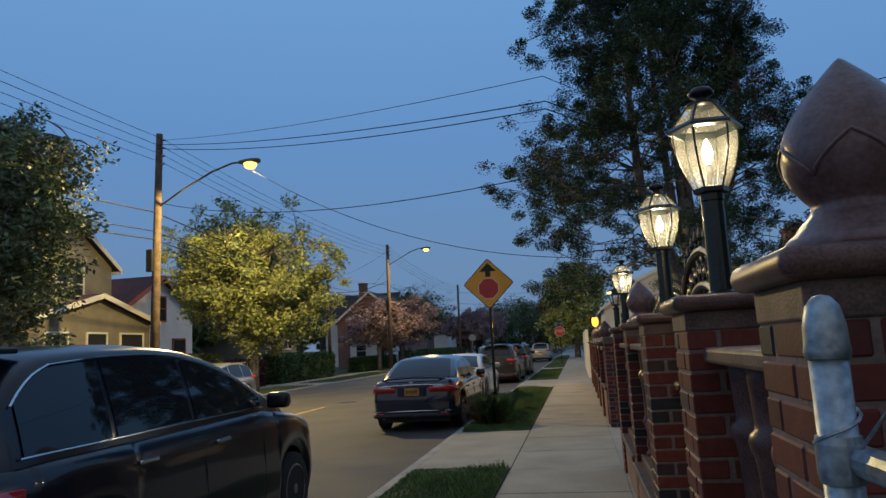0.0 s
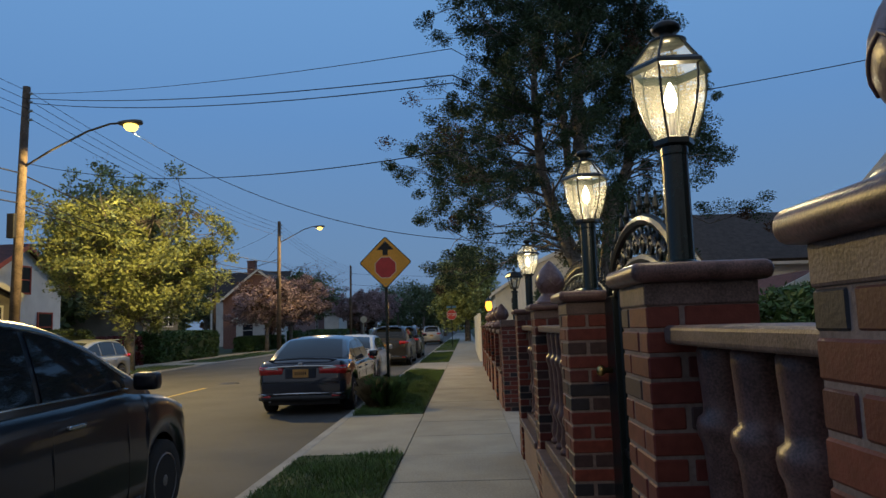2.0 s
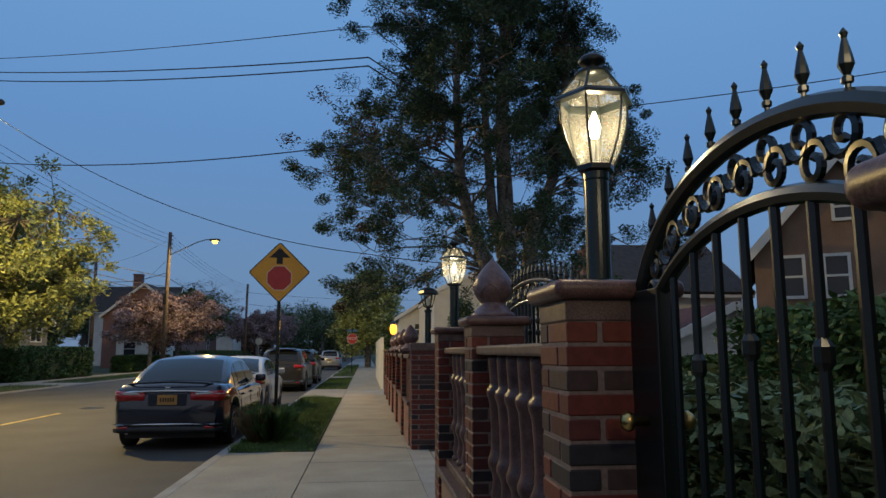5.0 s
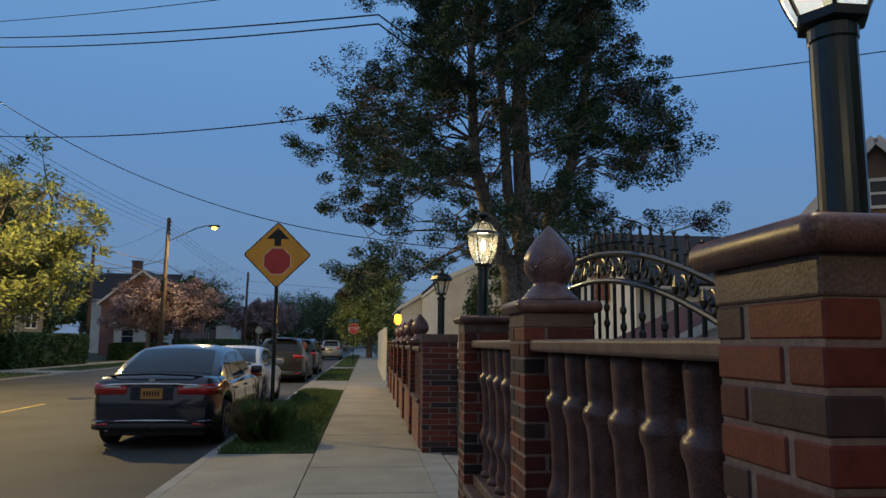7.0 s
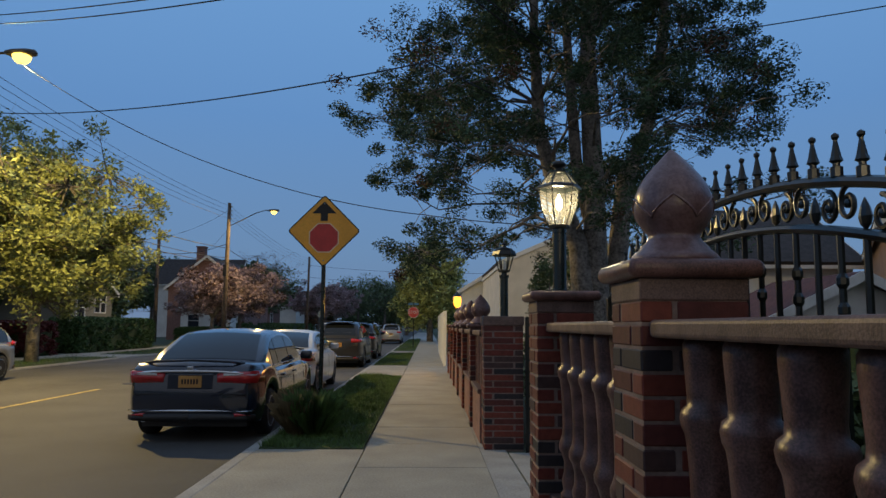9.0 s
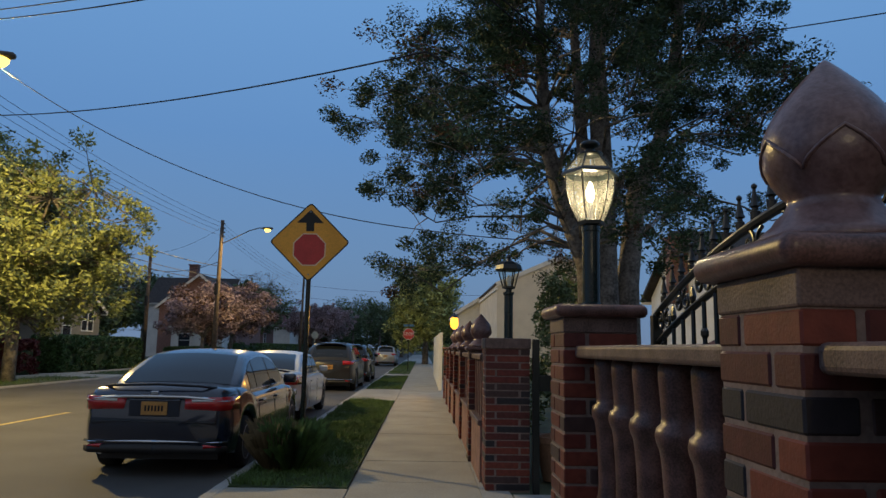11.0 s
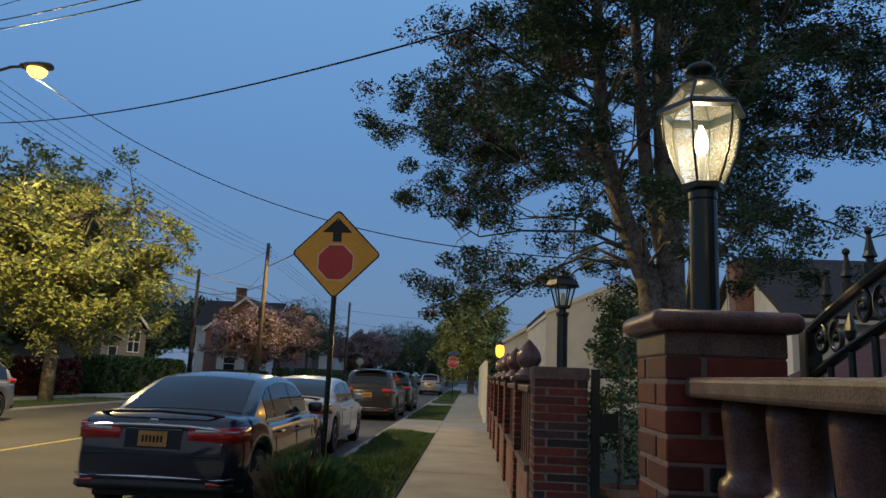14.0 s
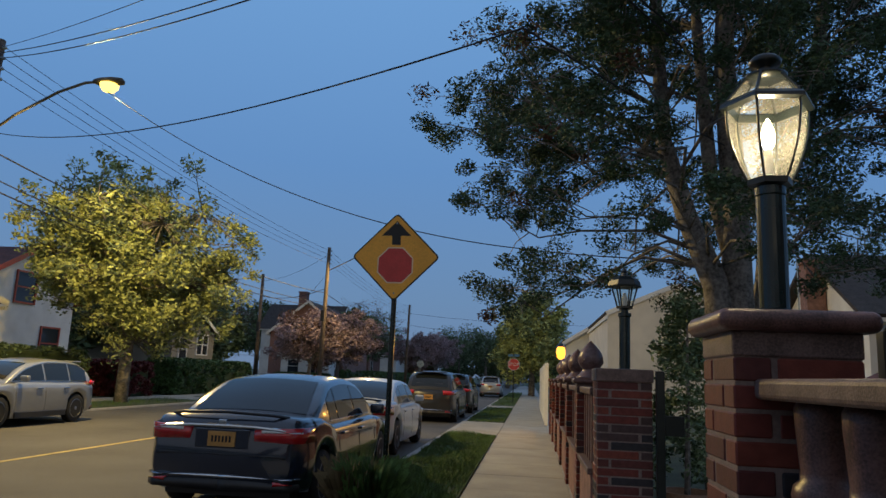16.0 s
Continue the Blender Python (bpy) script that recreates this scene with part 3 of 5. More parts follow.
def iron_gate(name, at, turn, width, z_low, z_top, bars, label, z0=0.08, lock=False):
    """An arched wrought-iron leaf: bars, two arched rails with scrolls between, spears on top."""
    th = thing(name, at, label, "gate", turn=turn)
    gap = 0.17

    def arch(x, base, rise):
        u = 2 * x / width - 1
        return base + rise * math.sqrt(max(0.0, 1 - u * u * 0.96)) - rise * 0.2
    rise = (z_top - z_low) / 0.8
    for nm, dz, r in (("top_arch", 0.0, 0.026), ("lower_arch", -gap, 0.022)):
        part(nm, tube(B(), [(width * i / 36, 0, arch(width * i / 36, z_low + dz, rise)) for i in range(37)], r, 8), M_BLACK, th)
    part("bottom_rail", box(B(), 0, width, -0.015, 0.015, z0, z0 + 0.04), M_BLACK, th)
    part("middle_rail", box(B(), 0, width, -0.012, 0.012, 0.85, 0.88), M_BLACK, th)
    for x in (0, width):
        part("stile", box(B(), x - 0.022, x + 0.022, -0.022, 0.022, 0.02, arch(x, z_low, rise)), M_BLACK, th)
    for i in range(1, bars):
        x = width * i / bars
        bm = tube(B(), [(x, 0, z0), (x, 0, arch(x, z_low - gap, rise))], 0.012, 6)
        if i % 2 == 0:
            lathe(bm, [(0.009, 0), (0.02, 0.02), (0.02, 0.05), (0.009, 0.07)], 8, pose(x, 0, arch(x, z_low, rise) - gap - 0.35))
        part("bar", bm, M_BLACK, th)
        bm = B()
        spear(bm, x, arch(x, z_low, rise) + 0.012, 0.68)
        part("spear", bm, M_BLACK, th)
    for i in range(bars):
        x = width * (i + 0.5) / bars
        zc = arch(x, z_low, rise) - gap / 2
        r = min(gap * 0.30, width / bars * 0.42)
        bm = tube(B(), scroll(x, r, 1.3, 1, zc - gap * 0.12), 0.010, 5)
        tube(bm, scroll(x, r, 1.3, -1, zc + gap * 0.12, -1), 0.010, 5)
        part("scroll", bm, M_BLACK, th)
    if lock:
        part("lock_plate", box(B(), width - 0.2, width + 0.02, -0.03, 0.03, 0.05, 1.66, 0.004), M_BLACK, th, "flat black lock panel")
        for x in (-1, 1):
            part("knob", lathe(B(), [(0.014, 0), (0.014, 0.04), (0.028, 0.05), (0.03, 0.065), (0.02, 0.08), (0.003, 0.084)], 16, pose(width - 0.1, 0.03 * x, 1.27, -90 * x)), M_BRASS, th, "round brass knob", True)
    return th


iron_gate("garden_gate", (0.88, -0.25, 0), 90, 1.42, 1.60, 1.97, 11, "closed arched black wrought-iron garden gate with spear tops", lock=True)
def driveway_gate(x, y0, y1, peak, radius, band=0.14):
    """A long arched leaf folded back behind the balustrade: circular top rails, paired scrolls, spears and bars."""
    th = thing("driveway_gate", (x, y0, 0), "open arched black wrought-iron driveway gate folded behind the balustrade", "gate", turn=90)
    w = y1 - y0

    def arch(u):
        return peak - (u - w / 2) ** 2 / (2 * radius)
    for nm, dz, r in (("top_arch", 0.0, 0.017), ("lower_arch", -band, 0.015)):
        part(nm, tube(B(), [(w * i / 40, 0, arch(w * i / 40) + dz) for i in range(41)], r, 8), M_BLACK, th)
    for nm, z0, z1 in (("bottom_rail", 0.08, 0.13), ("middle_rail", 0.84, 0.88)):
        part(nm, box(B(), 0, w, -0.016, 0.016, z0, z1, 0.003), M_BLACK, th)
    for u in (0, w):
        part("stile", box(B(), u - 0.025, u + 0.025, -0.025, 0.025, -0.02, arch(u), 0.004), M_BLACK, th)
    n = round(w / 0.12)
    for i in range(1, n):
        u = w * i / n
        bm = tube(B(), [(u, 0, 0.1), (u, 0, arch(u) - band)], 0.010, 6)
        if i % 2:
            for zk in (0.16, 0.24):
                lathe(bm, [(0.010, 0), (0.017, 0.012), (0.017, 0.03), (0.010, 0.042)], 8, pose(u, 0, arch(u) - band - zk))
        part("bar", bm, M_BLACK, th)
        bm = B()
        lathe(bm, [(0.017, 0), (0.017, 0.028), (0.010, 0.032), (0.010, 0.040), (0.019, 0.046), (0.014, 0.06), (0.006, 0.10), (0.006, 0.106), (0.011, 0.113), (0.010, 0.121), (0.002, 0.127)], 8, pose(u, 0, arch(u) + 0.012))
        part("spear", bm, M_BLACK, th)
    for i in range(n // 2):
        u = w * (i + 0.5) / (n // 2)
        zc = arch(u) - band / 2
        for sd in (1, -1):
            pts = []
            for k in range(26):
                q = k / 25
                a = math.pi * (0.5 + 2.6 * q)
                r = 0.050 * (1 - 0.72 * q)
                pts.append((u + sd * (0.047 + r * math.cos(a) * 0.85), 0, zc + r * math.sin(a)))
            bm = tube(B(), pts, 0.0075, 6)
            lathe(bm, [(0.002, -0.012), (0.013, -0.006), (0.013, 0.006), (0.002, 0.012)], 8, pose(u + sd * 0.047, 0, zc, 90))
            part("scroll", bm, M_BLACK, th)
        if i:
            v = w * i / (n // 2)
            zv = arch(v) - band + 0.012
            part("leaf_bud", lathe(B(), [(0.004, 0), (0.02, 0.015), (0.026, 0.035), (0.018, 0.06), (0.003, 0.085)], 8, pose(v, 0, zv) @ Matrix.Diagonal((1, 0.5, 1, 1))), M_BLACK, th)
    return th


driveway_gate(1.167, 2.40, 5.72, 1.972, 4.5)
gp = thing("gate_post", (1.25, 10.0, 0), "slim black steel gate post with latch box beside the pier", "post")
part("post", box(B(), -0.035, 0.035, -0.035, 0.035, -0.02, 1.60, 0.004), M_BLACK, gp)
part("latch_box", box(B(), 0.035, 0.2, -0.03, 0.03, 1.05, 1.22, 0.006), M_BLACK, gp)

# chain-link fence end post by the first pier
cp = thing("chain_link_post", (0.565, -2.26, 0), "galvanised round fence post with domed cap and chain-link tie", "fence post")
part("post", lathe(B(), [(0.030, -0.02), (0.030, 1.52)], 20), M_GALV, cp, smooth=True)
part("cap", lathe(B(), [(0.034, 1.515), (0.036, 1.525), (0.034, 1.535), (0.033, 1.56), (0.026, 1.585), (0.013, 1.598), (0.002, 1.60)], 20), M_GALV, cp, smooth=True)
part("top_rail", tube(B(), [(0.02, -0.02, 1.385), (0.05, -0.5, 1.385), (0.1, -1.6, 1.385)], 0.021, 12), M_GALV, cp)
part("rail_clamp", lathe(B(), [(0.034, 1.355), (0.036, 1.365), (0.036, 1.405), (0.034, 1.415)], 20), M_GALV, cp)
for i in range(9):
    z = 0.1 + i * 0.15
    part("wire", tube(B(), [(0.0, 0.03, z + 0.05), (0.04, -0.2, z + 0.2), (0.05, -0.5, z), (0.09, -0.9, z + 0.2), (0.1, -1.5, z)], 0.003, 5), M_GALV, cp)
part("tie", tube(B(), [(0.036 * math.cos(a), 0.036 * math.sin(a), 1.37 + 0.012 * a) for a in [k * 0.5 for k in range(14)]], 0.003, 5), M_GALV, cp)


cp.scale = (0.82, 0.82, 1.0)

# ---- cars ----
def car(name, at, turn, label, paint, L, W, H, kind, tail=True, group="parked cars"):
    """A car along +y, its rear at y = 0: a lofted shell with wheel arches, a cabin, glass, lights, wheels and trim."""
    th = thing(name, at, label, "car", group, turn)
    suv = kind == "suv"
    rw = 0.35 if suv else 0.325
    y_r, y_f = (0.86, L - 0.90)
    belt = 0.645 * H if suv else 0.93
    hood = belt - 0.05 if suv else 0.87
    deck = belt + 0.02 if suv else 1.02

    def top(y):
        if suv:
            return float(np.interp(y, [0, 0.15, 0.6, L - 1.55, L - 0.9, L - 0.2, L], [belt - 0.08, belt - 0.01, belt, belt + 0.03, hood, hood - 0.14, hood - 0.42]))
        return float(np.interp(y, [0, 0.04, 0.18, 0.75, 1.1, L - 1.55, L - 0.9, L - 0.2, L], [deck - 0.24, deck - 0.08, deck + 0.01, deck, belt, belt + 0.01, hood, hood - 0.14, hood - 0.36]))

    def plan(y):
        return float(np.interp(y, [0, 0.1, 0.4, 1.0, L - 1.1, L - 0.45, L - 0.12, L], [0.80, 0.89, 0.965, 1, 1, 0.95, 0.83, 0.62])) * W / 2

    def bottom(y):
        z = float(np.interp(y, [0, 0.2, 0.6, L - 0.6, L], [0.36, 0.27, 0.22, 0.2, 0.26]))
        for yc in (y_r, y_f):
            d = abs(y - yc)
            if d < rw + 0.06:
                z = max(z, rw + math.sqrt((rw + 0.06) ** 2 - d * d))
        return z
    sec = [(0.0, 0.95), (0.12, 0.98), (0.3, 1.0), (0.5, 1.0), (0.68, 0.985), (0.80, 0.985), (0.9, 0.965), (0.97, 0.93), (1.0, 0.87)]
    ys = sorted(set([0, 0.03, 0.08, 0.16, 0.28] + [L * i / 46 for i in range(2, 45)] + [L - 0.28, L - 0.14, L - 0.05, L] + [c + (rw + 0.06) * math.cos(math.pi * k / 14) for c in (y_r, y_f) for k in range(15)]))
    bm = B()
    rows = []
    for y in ys:
        b0, t0, w = bottom(y), top(y), plan(y)
        side = [(w * q, b0 + (t0 - b0) * v) for v, q in sec]
        across = [(w * 0.87 * u, t0 + 0.035 * (1 - u * u)) for u in (0.6, 0.2, -0.2, -0.6)]
        ring = side + across + [(-x, z) for x, z in side[::-1]]
        rows.append([bm.verts.new((x, y, z)) for x, z in ring])
    for a, b in zip(rows, rows[1:]):
        for k in range(len(a) - 1):
            bm.faces.new((a[k], a[k + 1], b[k + 1], b[k]))
    bm.faces.new(rows[0])
    bm.faces.new(rows[-1][::-1])
    part("body", bm, paint, th, smooth=True)
    part("underbody", box(B(), -W / 2 + 0.22, W / 2 - 0.22, 0.25, L - 0.25, 0.18, 0.6), M_PLASTIC, th)

    # cabin
    if suv:
        prof_y = [0.10, 0.30, 0.62, 1.2, 1.8, 2.3, 2.75, 3.15, L - 1.08]
        prof_z = [belt, belt + 0.30, H - 0.05, H - 0.005, H, H - 0.05, H - 0.17, H - 0.37, belt - 0.02]
    else:
        prof_y = [0.62, 1.05, 1.55, 2.1, 2.6, 3.0, L - 1.30]
        prof_z = [deck - 0.02, 1.22, H - 0.045, H, H - 0.01, H - 0.07, belt]
    n_y = 30
    cy = [prof_y[0] + (prof_y[-1] - prof_y[0]) * i / n_y for i in range(n_y + 1)]

    def roof(y):
        k = np.interp(y, prof_y, prof_z)
        e = 0.12
        return float((k + np.interp(y - e, prof_y, prof_z) + np.interp(y + e, prof_y, prof_z)) / 3) if prof_y[0] + e < y < prof_y[-1] - e else float(k)

    def cab(y, v, off=0.0):
        """A point of the cabin's side at height share v of belt to roof at its fullest."""
        z0 = min(top(y) - 0.015, belt)
        z = z0 + (H - z0) * v
        w = plan(y) * 0.905 - 0.20 * v ** 1.25 + off
        return w, z
    bm = B()
    rows = []
    for y in cy:
        r = roof(y)
        z0 = min(top(y) - 0.02, r - 0.005)
        vmax = max(0.02, (r - z0) / (H - z0))
        side = [cab(y, vmax * q) for q in (0, 0.25, 0.5, 0.75, 0.92)]
        w1 = cab(y, vmax)[0]
        side.append((w1 * 0.94, r - 0.012))
        across = [(w1 * 0.94 * u, r + 0.03 * (1 - u * u)) for u in (0.6, 0.2, -0.2, -0.6)]
        ring = side + across + [(-x, z) for x, z in side[::-1]]
        rows.append([bm.verts.new((x, y, z)) for x, z in ring])
    for a, b in zip(rows, rows[1:]):
        for k in range(len(a) - 1):
            bm.faces.new((a[k], a[k + 1], b[k + 1], b[k]))
    bm.faces.new(rows[0])
    bm.faces.new(rows[-1][::-1])
    part("cabin", bm, paint, th, smooth=True)

    # glass laid 5 mm proud of the cabin
    def side_pane(y0, y1, name="side_window"):
        for sgn in (1, -1):
            bm = B()
            cols = []
            for i in range(11):
                y = y0 + (y1 - y0) * i / 10
                z0 = min(top(y) - 0.015, belt)
                vm = min((roof(y) - 0.085 - z0) / (H - z0), 0.86)
                lo = 0.09
                if vm < lo + 0.015:
                    vm = lo + 0.015
                cols.append([bm.verts.new((sgn * cab(y, lo + (vm - lo) * q, 0.006)[0], y, cab(y, lo + (vm - lo) * q)[1])) for q in (0, 0.33, 0.66, 1)])
            for a, b in zip(cols, cols[1:]):
                for k in range(3):
                    bm.faces.new((a[k], a[k + 1], b[k + 1], b[k]))
            part(name, bm, M_CARGLASS, th, smooth=True)
            # bright strip under the glass
            part("window_trim", tube(B(), [(sgn * cab(y, 0.075, 0.008)[0], y, cab(y, 0.075)[1]) for y in np.linspace(y0 - 0.03, y1 + 0.03, 9)], 0.008, 6), M_CHROME, th)
            if suv:
                part("window_trim", tube(B(), [(sgn * cab(y, min((roof(y) - 0.07 - belt) / (H - belt), 0.89), 0.008)[0], y, min(roof(y) - 0.07, belt + (H - belt) * 0.89)) for y in np.linspace(y0 - 0.03, y1 + 0.03, 12)], 0.007, 6), M_CHROME, th)
    if suv:
        for a, b in ((0.42, 1.12), (1.17, 2.05), (2.11, 3.22)):
            side_pane(a, b)
    else:
        for a, b in ((1.22, 1.55), (1.6, 2.42), (2.48, 3.25)):
            side_pane(a, b)

    def cross_pane(y0, y1, name, s=0.86):
        bm = B()
        cols = []
        for i in range(9):
            y = y0 + (y1 - y0) * i / 8
            r = roof(y)
            z0 = min(top(y) - 0.02, r - 0.005)
            w1 = cab(y, max(0.02, (r - z0) / (H - z0)))[0] * 0.94 * s / 0.94
            cols.append([bm.verts.new((w1 * u, y, r + 0.03 * (1 - u * u) + 0.007)) for u in (-0.98, -0.6, -0.2, 0.2, 0.6, 0.98)])
        for a, b in zip(cols, cols[1:]):
            for k in range(5):
                bm.faces.new((a[k], a[k + 1], b[k + 1], b[k]))
        part(name, bm, M_CARGLASS, th, smooth=True)
    if suv:
        cross_pane(0.15, 0.52, "rear_window")
        cross_pane(2.5, L - 1.2, "windscreen")
        part("roof_spoiler", box(B(), -0.55, 0.55, 0.36, 0.68, H - 0.04, H - 0.005, 0.012), paint, th)
    else:
        cross_pane(0.70, 1.50, "rear_window")
        cross_pane(3.02, L - 1.38, "windscreen")
        part("boot_spoiler", tube(B(), [(-0.66, 0.20, deck + 0.01), (-0.5, 0.1, deck + 0.035), (0, 0.06, deck + 0.055), (0.5, 0.1, deck + 0.035), (0.66, 0.20, deck + 0.01)], 0.018, 8), M_CARDARK, th, "dark boot lip")

    # rear: lights, plate, bumper strips
    def wrap(name, z0, z1, x0, x1, material, label="", off=0.012, n=9, flare=0.0):
        """A panel that follows the rear of the body from x0 to x1 across, wrapping round the corner."""
        for sgn in (1, -1):
            bm = B()
            cols = []
            for i in range(n):
                u = i / (n - 1)
                x = x0 + (x1 - x0) * u
                y = float(np.interp(x, [0, 0.80 * W / 2, 0.89 * W / 2, 0.965 * W / 2, W / 2], [0, 0.0, 0.1, 0.38, 0.95])) - off
                cols.append([bm.verts.new((sgn * (x + (off if x > 0.8 * W / 2 else 0)), y, z)) for z in (z0 + (0.02 - flare * 0.6) * u, z1 - 0.03 * u * u + flare * u)] + [bm.verts.new((sgn * (x - 0.03), y + 0.05, z)) for z in (z1 - 0.03 * u * u + flare * u, z0 + (0.02 - flare * 0.6) * u)])
            for a, b in zip(cols, cols[1:]):
                for k in range(4):
                    bm.faces.new((a[k], a[(k + 1) % 4], b[(k + 1) % 4], b[k]))
            bm.faces.new(cols[0])
            bm.faces.new(cols[-1][::-1])
            part(name, bm, material, th, label, True)
    if suv:
        wrap("tail_light", 0.92, 1.06, 0.50, 0.955 * W / 2, M_TAIL, "red tail light")
    else:
        wrap("tail_light", 0.79, 0.905, 0.36, 0.965 * W / 2, M_TAIL, "red wrap-round tail light", flare=0.06)
        part("boot_chrome", tube(B(), [(x, -0.014 + 0.02 * (x / 0.7) ** 2, 0.935 - 0.03 * abs(x / 0.7) ** 3) for x in (-0.7, -0.35, 0, 0.35, 0.7)], 0.02, 8), M_CHROME, th)
        wrap("clear_lens", 0.875, 0.905, 0.44, 0.90 * W / 2, M_HEADL, "clear strip in the tail light", 0.017)
        wrap("boot_shadow_gap", 0.632, 0.645, 0.0, 0.78 * W / 2, M_PLASTIC, "", 0.006)
        part("emblem", box(B(), -0.045, 0.045, -0.03, -0.005, 0.945, 1.0, 0.01), M_CHROME, th)
    zp = 0.80 if not suv else 0.84
    part("number_plate", box(B(), -0.152, 0.152, -0.022, -0.004, zp - 0.08, zp + 0.075, 0.004), M_PLATE, th, "gold number plate")
    for i in range(6):
        part("plate_mark", box(B(), -0.11 + i * 0.039, -0.088 + i * 0.039, -0.025, -0.021, zp - 0.035, zp + 0.03), M_CARDARK, th)
    part("plate_recess", box(B(), -0.3, 0.3, -0.006, 0.05, zp - 0.1, zp + 0.1, 0.01), paint, th)
    wrap("bumper_strip", 0.40, 0.43, 0.0, 0.9 * W / 2, M_CHROME, "chrome bumper strip", 0.02)
    wrap("bumper_lower", 0.27, 0.385, 0.0, 0.9 * W / 2, M_PLASTIC, "black lower bumper", 0.016)
    wrap("reflector", 0.345, 0.385, 0.60, 0.84 * W / 2, M_TAIL, "", 0.021)
    part("exhaust", lathe(B(), [(0.035, 0), (0.035, 0.12)], 12, pose(-0.6, 0.0, 0.30, -90)), M_CHROME, th)
    # front lights, mirrors, handles, wheels
    for sgn in (1, -1):
        bm = B()
        if suv:
            box(bm, 0.50, 0.785, L - 0.50, L - 0.16, hood - 0.28, hood - 0.15, 0.04)
        else:
            box(bm, 0.52, 0.84, L - 0.42, L - 0.10, hood - 0.22, hood - 0.10, 0.04)
        hl = part("headlight", bm, M_HEADL, th, "", True)
        hl.matrix_basis = Matrix.Diagonal((sgn, 1, 1, 1)) @ pose(0.0, 0, 0, 0, 0, 0)
        ym = L - 1.75 if not suv else L - 1.5
        part("mirror", box(B(), 0.0, 0.2, -0.06, 0.07, -0.065, 0.075, 0.035, 3, pose(sgn * (W / 2 - 0.03) + (0 if sgn > 0 else -0.2), ym, belt + 0.1)), paint, th, "", True)
        for yh in ((1.35, 2.35) if suv else (1.62, 2.55)):
            part("door_handle", box(B(), -0.02, 0.02, -0.1, 0.1, -0.016, 0.016, 0.01, 2, pose(sgn * (plan(yh) * 0.985 + 0.012), yh, belt - 0.13)), paint if not suv else M_CHROME, th)
        for yd in ((1.14, 2.11, 3.12) if suv else (1.42, 2.45, 3.4)):
            if abs(yd - y_r) > rw + 0.08:
                part("door_gap", tube(B(), [(sgn * (plan(yd) * q + 0.001), yd, 0.3 + (belt - 0.34) * v) for v, q in ((0, 0.985), (0.3, 1.0), (0.6, 0.995), (0.9, 0.975))], 0.004, 5), M_PLASTIC, th)
        if suv:
            part("sill_cladding", box(B(), -0.02, 0.02, 1.3, L - 1.4, 0.2, 0.34, 0.015, 2, pose(sgn * (W / 2 - 0.01), 0, 0)), M_PLASTIC, th)
        for yw in (y_r, y_f):
            wh = part("wheel", lathe(B(), [(rw * 0.62, -0.10), (rw * 0.9, -0.105), (rw * 0.985, -0.085), (rw, -0.05), (rw, 0.05), (rw * 0.985, 0.085), (rw * 0.9, 0.105), (rw * 0.66, 0.10)], 36, pose(sgn * (W / 2 - 0.13), yw, rw, 0, 90)), M_TYRE, th, "", True)
            bm = B()
            mm = pose(sgn * (W / 2 - 0.13 + 0.06), yw, rw, 0, 90 * sgn)
            lathe(bm, [(rw * 0.18, 0.0), (rw * 0.18, 0.035), (rw * 0.1, 0.045)], 14, mm)
            for k in range(10):
                box(bm, rw * 0.12, rw * 0.66, -0.013, 0.013, 0.0, 0.025, 0.0, m=mm @ pose(0, 0, 0, 0, 0, 36 * k))
            rings = [[bm.verts.new(mm @ Vector((r * math.cos(k * 0.2618), r * math.sin(k * 0.2618), h))) for k in range(24)] for r, h in ((rw * 0.63, -0.02), (rw * 0.68, 0.04), (rw * 0.64, 0.045), (rw * 0.60, -0.02))]
            for a, b in zip(rings, rings[1:] + rings[:1]):
                for k in range(24):
                    bm.faces.new((a[k], a[(k + 1) % 24], b[(k + 1) % 24], b[k]))
            part("rim", bm, M_RIM, wh, "spoked alloy rim")
            part("brake_disc", lathe(B(), [(rw * 0.64, -0.03), (rw * 0.64, -0.025)], 24, mm), M_PLASTIC, wh)
    return th


car("parked_sedan", (-3.12, 10.93, ROAD_Z), 0, "grey-blue four-door sedan parked at the kerb", M_CARBLUE, 4.90, 1.85, 1.47, "sedan")
car("parked_sedan", (-3.32, 16.75, ROAD_Z), 0, "white four-door sedan parked at the kerb", M_CARWHITE, 4.60, 1.80, 1.42, "sedan")
car("parked_suv", (-3.28, 27.6, ROAD_Z), 0, "charcoal sport utility car parked at the kerb", M_CARGREY, 4.70, 1.88, 1.68, "suv")
car("parked_suv", (-3.25, 34.2, ROAD_Z), 0, "black sport utility car parked at the kerb", M_CARDARK, 4.60, 1.85, 1.65, "suv")
car("parked_suv", (-3.1, 62.0, ROAD_Z), 0, "silver sport utility car far along the street", M_CARSILVER, 4.60, 1.85, 1.66, "suv")
car("parked_suv", (-3.5, -0.33, ROAD_Z), 0, "dark navy sport utility car with chrome window trim", M_CARDARK, 4.75, 1.90, 1.77, "suv")
car("parked_suv", (-12.35, 21.75, ROAD_Z), 180, "silver compact sport utility car parked across the road", M_CARSILVER, 4.50, 1.84, 1.54, "suv")


# ---- warning sign and stop sign ----
def plate_poly(n, r, phase):
    return [(r * math.cos(phase + 2 * math.pi * k / n), r * math.sin(phase + 2 * math.pi * k / n)) for k in range(n)]


